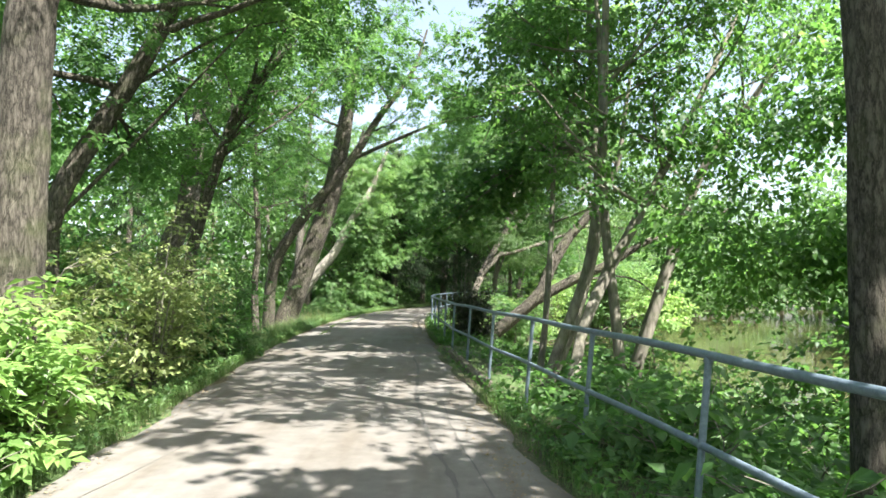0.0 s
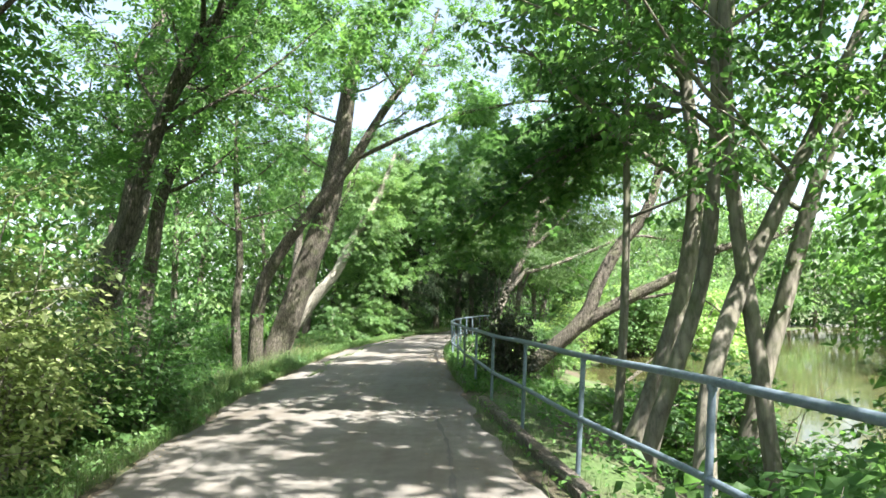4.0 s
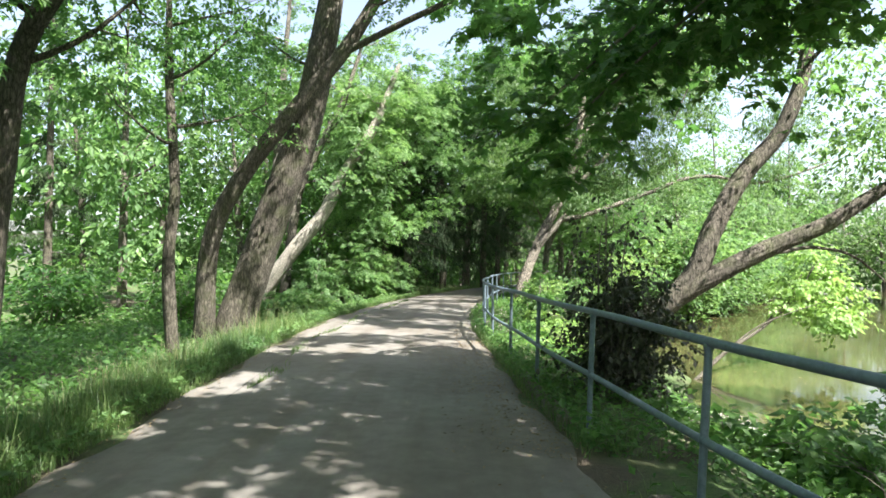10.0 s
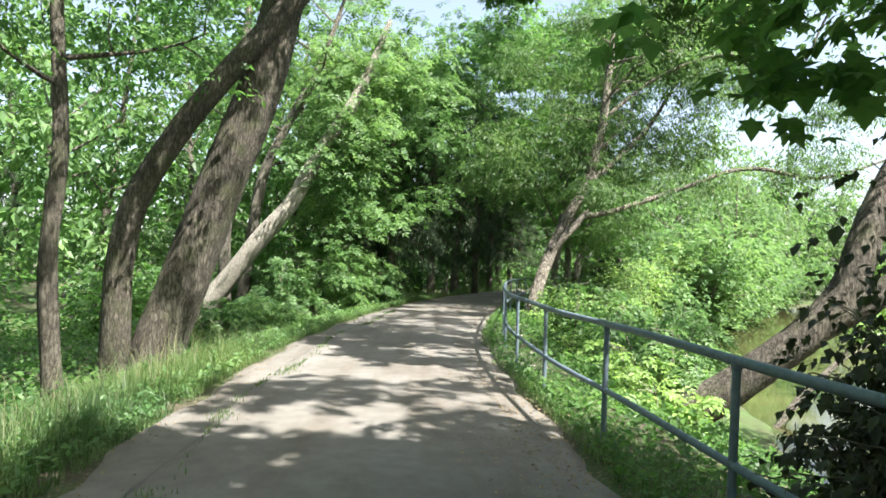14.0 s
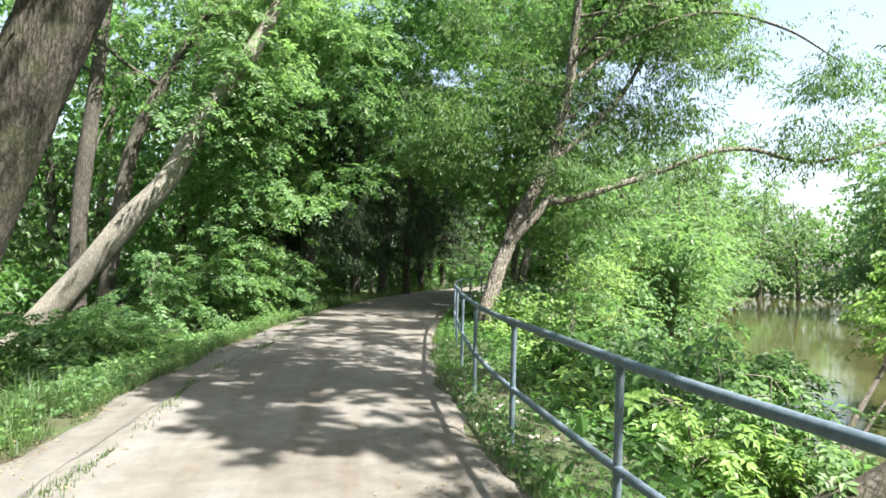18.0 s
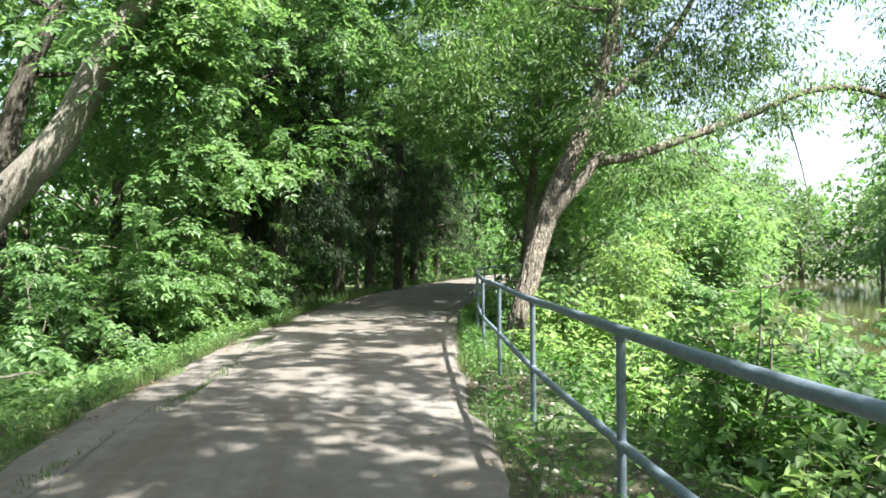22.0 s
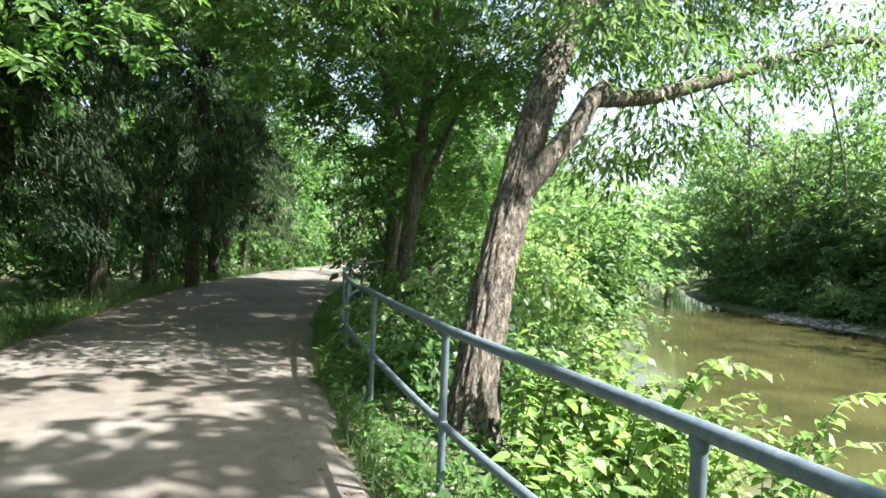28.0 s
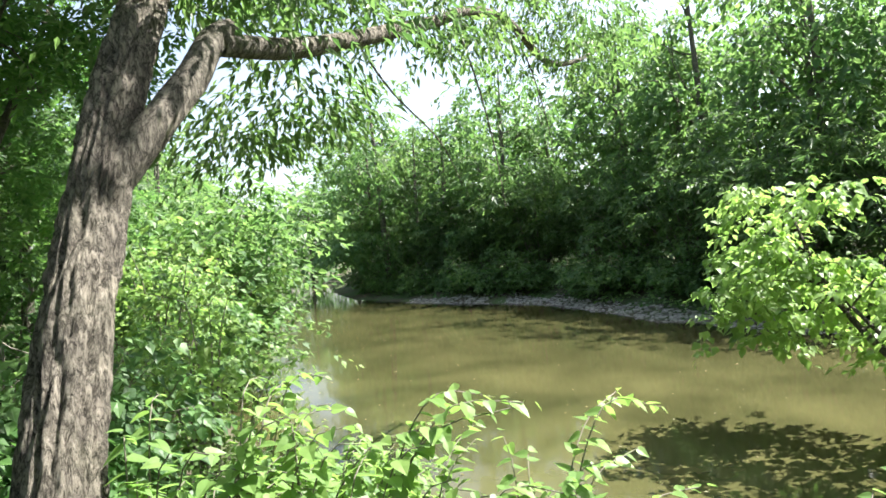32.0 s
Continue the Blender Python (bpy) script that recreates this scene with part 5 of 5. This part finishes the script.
def spruce(x, y, height, seed):
    rng = np.random.default_rng(seed)
    b = base(x, y)
    ob = thing("spruce", b, "dark spruce with drooping boughs", "conifer", "woodland trees")
    v, f = tube(curve_points([(0, 0, 0), (0.05, 0, height * 0.5), (0, 0.05, height)], 0.6), [0.19, 0.15, 0.02], 10, 0.08, seed)
    part("trunk", v, f, BARK_DARK, ob)
    for i in range(34):
        h = 2.5 + (height - 2.8) * i / 34 + rng.uniform(-0.2, 0.2)
        ln = 0.4 + 3.1 * (1 - h / height) * rng.uniform(0.75, 1.1)
        a = i * 2.4 + rng.uniform(-0.4, 0.4)
        l = limb_line((0, 0, h), (math.cos(a), math.sin(a), 0.15), ln, rng, -0.75, 0.2)
        pts = np.repeat(l[1:], 110, axis=0) + rng.normal(0, 1, (110 * (len(l) - 1), 3)) * np.array([0.13, 0.13, 0.05])
        pts[:, 2] -= np.abs(rng.normal(0, 0.22, len(pts)))
        bough = part("bough", *tube(l, [0.022, 0.005], 5), BARK_DARK, ob)
        nv, nf = leaves(pts, 0.16, NEEDLE, rng, 0.35, 0.9, away=pts - l[0])
        part("needles", nv, nf, LEAF["needle"], bough, smooth=False, kind="stuff")
    return ob


spruce(-1.3, 45.2, 12, 71)
spruce(-2.9, 40.4, 11, 82)
spruce(-3.0, 42.4, 11, 72)
spruce(-3.8, 48.0, 12, 73)
spruce(0.2, 53.0, 12, 75)
spruce(3.0, 56.0, 12, 76)
spruce(5.0, 60.5, 13, 77)
spruce(2.2, 53.4, 12, 83)
spruce(4.0, 58.0, 13, 84)
spruce(-6.6, 50.5, 12, 78)
spruce(-5.2, 45.0, 12, 79)
spruce(1.0, 48.6, 11, 80)
spruce(7.4, 48.8, 11, 81)
spruce(-19.5, 40.5, 17, 74)

# ---- distant woods: a few trees, each copied many times ----
def wood_tree(seed, leaf, height, bark, size, per, wide, low):
    rng = np.random.default_rng(seed)
    lean_ = rng.normal(0, 0.06, 2)
    pts = [(0, 0, -0.3), (lean_[0] * 2, lean_[1] * 2, height * 0.25), (lean_[0] * height * 0.5, lean_[1] * height * 0.5, height * 0.55), (lean_[0] * height, lean_[1] * height, height)]
    return tree((0, 0, 0), "leafy tree in the wood", [(pts, [0.19, 0.15, 0.1, 0.03])], bark, leaf, seed, 8, 3.0, 0.3, 8, 0.6, size, OVAL, 4, group="woodland trees", sides=8, step=0.8, rough=0.06, rise=0.3,
                crowns=[(0, 0, height * 0.66, wide, wide, height * 0.36, 116), (wide * 0.3, -wide * 0.2, low, wide * 0.85, wide * 0.8, low * 0.75, 52)], crown_per=per)


MODELS = [wood_tree(301, "ash", 12, BARK_DARK, 0.25, 15, 3.0, 2.4), wood_tree(302, "elder", 11, BARK_GREY, 0.25, 15, 3.0, 2.0), wood_tree(303, "willow", 10, BARK_GREY, 0.23, 17, 3.2, 2.4), wood_tree(304, "ash", 14, BARK_DARK, 0.26, 15, 3.2, 2.6)]
BUSH = shrub(40, 20, "dense round willow bush on the far bank", "willow", 305, 2.6, 5.0, 24, 11, 0.3, 0.24, LANCE, group="far bank bushes", name="willow_bush")
SCRUB = shrub(44, 20, "low green scrub on the far bank", "elder", 306, 1.6, 1.8, 14, 9, 0.34, 0.2, OVAL, group="far bank bushes", name="willow_bush")
LIGHT = shrub(48, 26, "light green sunlit bush at the bend of the river", "elder", 308, 2.0, 4.0, 20, 14, 0.32, 0.17, OVAL, group="far bank bushes", name="river_bush")
# undergrowth takes the darker maple leaf to stand in for woodland shade
UNDER = shrub(-26, 20, "shaded undergrowth shrub in the wood", "maple", 307, 1.7, 2.4, 12, 9, 0.42, 0.20, OVAL, group="woodland undergrowth", name="undergrowth")


def scatter(places, models, seed, low=0.8, high=1.2):
    rng = np.random.default_rng(seed)
    for k, (x, y) in enumerate(places):
        s = rng.uniform(low, high)
        m = Matrix.LocRotScale((x, y, float(ground_z(x, y)) - 0.05), Euler((rng.normal(0, 0.03), rng.normal(0, 0.03), rng.uniform(0, 6.28))), (s, s, s * rng.uniform(0.9, 1.1)))
        copy_thing(models[k % len(models)], m)


rng = np.random.default_rng(9)
left_wood = [(-10.5, 2), (-14, 6), (-10, 9.5), (-15, 13), (-16.5, 18.5), (-14.5, 37.5), (-10.2, 40), (-16, 44), (-11.5, 46.5), (-18, 9)]
end_wood = [(-7, 41), (-7.5, 46), (-6, 52), (-2, 56), (3.2, 57), (-7, 60), (0, 63), (8, 66), (-12, 54), (14, 72), (5, 72), (-4, 72)]
near_right = [(8.4, 48.5), (12.0, 54.5), (17, 62), (24, 70), (19.0, 58.5), (23.0, 64.5), (29, 74.5), (26.5, 69.5)]
river_end = [(32, 79), (37, 84), (42, 88), (27, 78), (47, 91), (22, 75), (53, 92), (34, 90), (60, 88)]
far_bank = [(28.0 + rng.uniform(0, 1.5) + (4.0 if i % 2 else 0), 2 + 3.6 * i + rng.uniform(-1, 1)) for i in range(9)]
far_bank += [(33.4, 37.6), (35.6, 41.0), (33, 34.5), (35.5, 38.5), (38, 42), (39.5, 46.5), (41, 51), (43, 56), (46, 61), (50, 66), (54, 72), (25.4, 22.6), (26.2, 27.6), (28.6, 31.6), (32.0, 36.0), (36.4, 49), (38.2, 54.4), (59, 80), (36, 86), (26, 84), (37.0, 58.6), (39.0, 61.6), (36.4, 55.6), (41.6, 64.4)]
# unseen trees round the start, added to shade the first stretch of path
behind = [(-6, -7), (6.7, 0.6), (-1, -20), (8, -13)]
bushes = [(21.8, 8), (21.6, 14), (22, 19), (22.6, 24), (23.2, 28.5), (25.4, 32.6), (29.0, 36.2), (32.0, 39.4), (34.4, 42.6), (35.6, 46.4), (36.0, 51), (37.4, 55), (40.2, 59.6), (43.4, 63.4), (47, 68), (36.6, 47), (38.4, 51.8), (21, 2)]
scrub = [(19.8, 10), (20.2, 17), (20.5, 21.5), (21.2, 26), (22.0, 30.5), (23.8, 32.6), (26.6, 36.2), (28.0, 38.2), (29.8, 40.4), (31.4, 42.6), (32.8, 45.0), (33.4, 47.6), (33.8, 50.2), (34.4, 53.4), (35.8, 57.4), (37.6, 60.6), (21.9, 28.4), (26.8, 34.5), (20.8, 24), (38.6, 60.8)]
under = [(-8.6, 5), (-9.4, 9.5), (-11.0, 13.5), (-10.2, 33), (-8.8, 37.5), (-6, 40.5), (-4.8, 43), (-5.4, 48), (-2.2, 53), (1.2, 55.5), (5.6, 60), (-13, 30), (-12.5, 11), (-12, 37), (-9, 44), (7.2, 49.6)]
scatter(left_wood, MODELS, 1)
scatter(end_wood, MODELS, 2, 0.85, 1.25)
scatter(near_right, [MODELS[1], MODELS[2]], 3, 0.85, 1.1)
scatter(river_end, [MODELS[2], MODELS[1]], 11, 1.1, 1.5)
scatter(far_bank, [MODELS[1], MODELS[2], MODELS[1]], 4, 1.0, 1.35)
scatter(behind, MODELS, 5)
scatter(bushes, [BUSH], 6, 0.9, 1.5)
scatter(scrub, [SCRUB], 7, 0.8, 1.2)
scatter([(10.4, 44.2), (12.0, 46.6), (13.8, 49.2), (15.6, 51.6), (17.4, 54.4)], [LIGHT], 12, 1.25, 1.6)
scatter([(14.4, 51.6), (16.4, 55.2), (18.6, 57.4), (21.6, 61.0), (24.6, 64.6), (28.4, 68.8)], [LIGHT], 10, 0.8, 1.25)
scatter(under, [UNDER], 8, 0.7, 1.1)
for i, mdl in enumerate(MODELS):
    mdl.location = ((-21, 32), (-20, 14), (36, 30), (-22, 48))[i] + (0.2,)


# far woods that close the view all round
def far_woods():
    rng = np.random.default_rng(90)
    pts = []
    for x0, y0, x1, y1, top, count in ((-26, -15, -26, 62, 15, 10000), (-26, 62, 6, 80, 13, 7000), (6, 80, 30, 96, 14, 6000), (30, 96, 66, 96, 14, 6000), (66, 96, 52, 50, 15, 6000), (52, 50, 38, -20, 17, 11000), (-26, -22, 36, -24, 12, 5000)):
        t = rng.random(count)
        x, y = x0 + (x1 - x0) * t + rng.normal(0, 1.3, count), y0 + (y1 - y0) * t + rng.normal(0, 1.3, count)
        crest = top * (0.8 + 0.2 * np.sin(x * 0.7 + y * 0.5) * np.sin(x * 0.23 - y * 0.31 + 1))
        z = ground_z(x, y) + crest * rng.random(count) ** 0.9
        pts.append(np.stack([x, y, z], 1))
    pts = np.concatenate(pts)
    v, f = leaves(pts, 0.75, OVAL, rng, 0.7, 0.3)
    ob = new("far_woods", mesh_of("far_woods", v, f, LEAF["ash"], False))
    tagged(ob, "dense green woods in the distance", "woods", kind="stuff")


far_woods()


# ---- ground cover ----
def cover(name, label, pts, size, shape, leaf, seed, tilt=0.5, droop=0.0, category="plants", vary=0.3):
    rng = np.random.default_rng(seed)
    v, f = leaves(pts, size, shape, rng, tilt, droop, vary=vary)
    ob = new(name, mesh_of(name, v, f, LEAF[leaf], False))
    return tagged(ob, label, category, kind="stuff")


def strip(count, y0, y1, side, near, far, lift, rng, power=1.5, path_ok=False):
    """Places along one side of the path; near and far: metres from its edge."""
    y = rng.uniform(y0, y1, count)
    d = near + (far - near) * rng.random(count) ** power
    x = left_edge(y) - d if side < 0 else right_edge(y) + d
    keep = np.array([noise.noise(Vector((a * 0.9, b * 0.9, 3.0))) + 0.5 * noise.noise(Vector((a * 2.7, b * 2.7, 5.0))) > -0.42 for a, b in zip(x, y)])
    if side > 0:
        keep &= ~((y > 8.4) & (y < 15.2) & (rng.random(count) < np.where(d < 0.75, 0.9, 0.6)))
        keep &= ~((y > 23.0) & (y < 30.5) & (d < 0.9) & (rng.random(count) < 0.6))
    x, y = x[keep], y[keep]
    d = d[keep]
    z = np.maximum(ground_z(x, y), np.where(d < 0.12, path_top(x, y), -9))
    return np.stack([x, y, z + lift * rng.random(len(x)) ** 1.4], 1)


def blades(pts, rng, height, width, bend=0.5):
    """Upright grass blades."""
    n = len(pts)
    a = rng.uniform(0, 6.28, n)
    h = height * np.exp(rng.normal(0, 0.35, n))
    lean_ = rng.normal(0, bend, n) * h
    side_ = np.stack([np.cos(a), np.sin(a), 0 * a], 1) * width * 0.5
    fwd = np.stack([-np.sin(a), np.cos(a), 0 * a], 1)
    up = np.array([0, 0, 1.0])
    mid = pts + fwd * (lean_ * 0.3)[:, None] + up * (h * 0.6)[:, None]
    tip = pts + fwd * lean_[:, None] + up * h[:, None]
    v = np.stack([pts - side_, pts + side_, mid + side_ * 0.7, mid - side_ * 0.7, tip], 1).reshape(-1, 3)
    f = np.array([[0, 1, 2], [0, 2, 3], [3, 2, 4]])[None] + (np.arange(n) * 5)[:, None, None]
    return v, f.reshape(-1, 3)


rng = np.random.default_rng(33)
cover("ground_cover", "low leafy ground cover along the river side of the path", strip(26000, 0, 46, 1, 0.02, 1.1, 0.22, rng), 0.06, OVAL, "ash", 1)
cover("ground_cover", "low leafy ground cover on the wooded verge", strip(26000, 0, 44, -1, 0.0, 1.6, 0.16, rng), 0.06, OVAL, "elder", 2)
cover("ground_cover", "low green plants below the leaning trunks", strip(18000, 17, 36, -1, 0.15, 3.2, 0.2, rng, 0.9), 0.07, OVAL, "elder", 12)
cover("ground_cover", "shaded low plants on the woodland floor", strip(30000, 0, 50, -1, 1.2, 9.0, 0.35, rng, 1.0), 0.10, OVAL, "ash", 3)
cover("ground_cover", "low green plants on the river bank", strip(22000, -2, 40, 1, 0.9, 3.8, 0.30, rng, 1.0), 0.09, OVAL, "ash", 4)
bx, by = rng.uniform(19, 44, 30000), rng.uniform(0, 62, 30000)
ok = (bx > np.interp(by, FAR_Y, FAR_X) + 1.3) & (bx < np.interp(by, FAR_Y, FAR_X) + 9)
cover("ground_cover", "green plants on the far river bank", np.stack([bx, by, ground_z(bx, by) + 0.5 * rng.random(len(bx))], 1)[ok], 0.2, OVAL, "elder", 5)
cover("ground_cover", "low green plants in the woodland glade", strip(20000, 13, 36, -1, 2.6, 12.0, 0.4, rng, 1.0), 0.11, BROAD, "ash", 13)
lit = np.concatenate([strip(9000, 0, 46, 1, -0.5, 0.4, 0.0, rng, 1.2), strip(3600, 10, 25, 1, -1.1, 0.0, 0.0, rng, 0.6), strip(8000, 0, 44, -1, -0.3, 0.5, 0.0, rng, 1.0)])
lit[:, 2] = np.maximum(lit[:, 2], np.where((lit[:, 0] > left_edge(lit[:, 1])) & (lit[:, 0] < right_edge(lit[:, 1])), path_top(lit[:, 0], lit[:, 1]), -9)) + 0.008
cover("leaf_litter", "dry brown leaf litter along the path edges", lit, 0.024, OVAL, "litter", 6, 0.15, category="leaf litter")
for nm, lab, pts, h, w, mat in (("grass", "tall seeding grass on the wooded verge", strip(30000, 12.4, 25.5, -1, 0.1, 2.6, 0, rng, 1.0), 0.22, 0.010, "grass"),
                                ("grass", "pale seed stalks in the verge grass", strip(1200, 13.0, 25.5, -1, 0.3, 2.2, 0, rng, 1.0), 0.36, 0.006, "straw"),
                                ("grass", "short grass along the path edge", strip(26000, 0, 48, -1, -0.08, 0.7, 0, rng, 1.6), 0.10, 0.007, "grass"),
                                ("grass", "short grass under the railing", strip(18000, 0, 46, 1, -0.06, 0.6, 0, rng, 1.3), 0.11, 0.007, "grass"),
                                ("grass", "shaded grass under the end trees", strip(6000, 38, 60, -1, 0.1, 4.0, 0, rng, 1.0), 0.3, 0.02, "grass")):
    v, f = blades(pts, rng, h, w, 0.75)
    tagged(new(nm, mesh_of(nm, v, f, LEAF[mat], False)), lab, "grass", kind="stuff")

# small pale flecks lying flat on the water
fx, fy = rng.uniform(7, 21, 260), rng.uniform(26, 46, 260)
wet = (fx > np.interp(fy, NEAR_Y, NEAR_X) + 0.5) & (fx < np.interp(fy, FAR_Y, FAR_X) - 0.5)
cover("water_flecks", "small pale flecks on the river surface", np.stack([fx, fy, np.full(260, WATER_Z + 0.008)], 1)[wet], 0.05, OVAL, "straw", 17, 0.04, category="flecks")

# tufts in the seam of the path
n = 6500
ty = rng.uniform(17.5, 34, n)
tx = left_edge(ty) + 0.62 + 0.10 * np.sin(ty * 1.1) + rng.normal(0, 0.035, n) * (1 + np.sin(ty * 3.1))
thick = np.array([noise.noise(Vector((0.0, y * 0.8, 9.0))) + 0.6 * noise.noise(Vector((0.0, y * 2.6, 4.0))) + 0.35 * noise.noise(Vector((0.0, y * 9.0, 2.0))) for y in ty])
keep = rng.random(n) < np.clip(0.22 + 1.5 * thick, 0.04, 1)
tp = np.stack([tx, ty, path_top(tx, ty) - 0.01], 1)[keep]
v, f = blades(tp, rng, 0.042, 0.007, 0.8)
tagged(new("grass", mesh_of("grass", v, f, LEAF["grass"], False)), "grass tufts growing in the long seam of the path", "grass", kind="stuff")
lx = left_edge(ty) + 0.62 + 0.10 * np.sin(ty * 1.1) + rng.normal(0, 0.16, n)
lp = np.stack([lx, ty, path_top(lx, ty) + 0.006], 1)[keep][::6]
cover("leaf_litter", "dry litter gathered along the seam of the path", lp, 0.024, OVAL, "litter", 16, 0.15, category="leaf litter")


# gravel on the far shore and at the near water's edge
def pebble(rng):
    bm = bmesh.new()
    bmesh.ops.create_icosphere(bm, subdivisions=1, radius=1)
    for q in bm.verts:
        q.co *= rng.uniform(0.75, 1.15)
    v = np.array([tuple(q.co) for q in bm.verts])
    f = np.array([[w.index for w in t.verts] for t in bm.faces])
    bm.free()
    return v, f


def gravel(name, label, x, y, low, high, seed):
    rng = np.random.default_rng(seed)
    shapes = [pebble(rng) for _ in range(4)]
    pieces = []
    z = ground_z(x, y)
    for i in range(len(x)):
        v, f = shapes[i % 4]
        s_ = rng.uniform(low, high) * np.array([1, rng.uniform(0.6, 1), rng.uniform(0.35, 0.6)])
        a = rng.uniform(0, 6.28)
        c, d = math.cos(a), math.sin(a)
        w = v * s_
        w = np.stack([c * w[:, 0] - d * w[:, 1], d * w[:, 0] + c * w[:, 1], w[:, 2]], 1)
        pieces.append((w + np.array([x[i], y[i], z[i] + 0.15 * s_[2]]), f))
    tagged(new(name, mesh_of(name, *join(pieces), STONE, True)), label, "gravel", kind="stuff")


gy = rng.uniform(31, 54, 2600)
gravel("gravel", "grey gravel and cobbles on the far shore", np.interp(gy, FAR_Y, FAR_X) + rng.normal(0.8, 0.7, len(gy)), gy, 0.04, 0.13, 3)
gy = rng.uniform(12, 24, 420)
gravel("gravel", "pale stones on the muddy near shore", np.interp(gy, NEAR_Y, NEAR_X) - np.abs(rng.normal(0.2, 0.6, len(gy))), gy, 0.04, 0.13, 4)
gy = rng.uniform(24, 36, 500)
gravel("gravel", "small stones spilled under the railing", right_edge(gy) + np.abs(rng.normal(0.35, 0.35, len(gy))), gy, 0.01, 0.045, 5)


# old timber edging under the railing
def edging(points, seed):
    rng = np.random.default_rng(seed)
    p = curve_points([(x, y, float(ground_z(x, y)) + 0.05) for x, y in points], 0.15)
    sec = np.array([(-0.07, -0.10), (0.06, -0.10), (0.075, -0.08), (0.07, 0.03), (0.05, 0.05), (-0.06, 0.05), (-0.08, 0.03), (-0.08, -0.08)])
    rings = p[:, None] + np.stack([sec[:, 0], 0 * sec[:, 0], sec[:, 1]], 1)[None] + rng.normal(0, 0.004, (len(p), len(sec), 3))
    k = len(sec)
    i, j = np.meshgrid(np.arange(len(p) - 1), np.arange(k), indexing="ij")
    q = (j + 1) % k
    f = np.stack([i * k + j, i * k + q, (i + 1) * k + q, (i + 1) * k + j], -1).reshape(-1, 4)
    ends = np.array([[0, 1, 2, 3], [0, 3, 4, 7], [4, 5, 6, 7]])
    f = np.concatenate([f, ends, ends + (len(p) - 1) * k])
    ob = new("timber_edging", mesh_of("timber_edging", rings.reshape(-1, 3), f, TIMBER, False))
    tagged(ob, "weathered grey timber edging beam under the railing", "timber", "edging timbers")


edging([(0.86, 9.3), (0.70, 10.6), (0.56, 11.8)], 1)
edging([(0.54, 11.95), (0.40, 13.2), (0.26, 14.4)], 2)
edging([(0.06, 16.2), (-0.04, 17.4), (-0.10, 18.6)], 3)
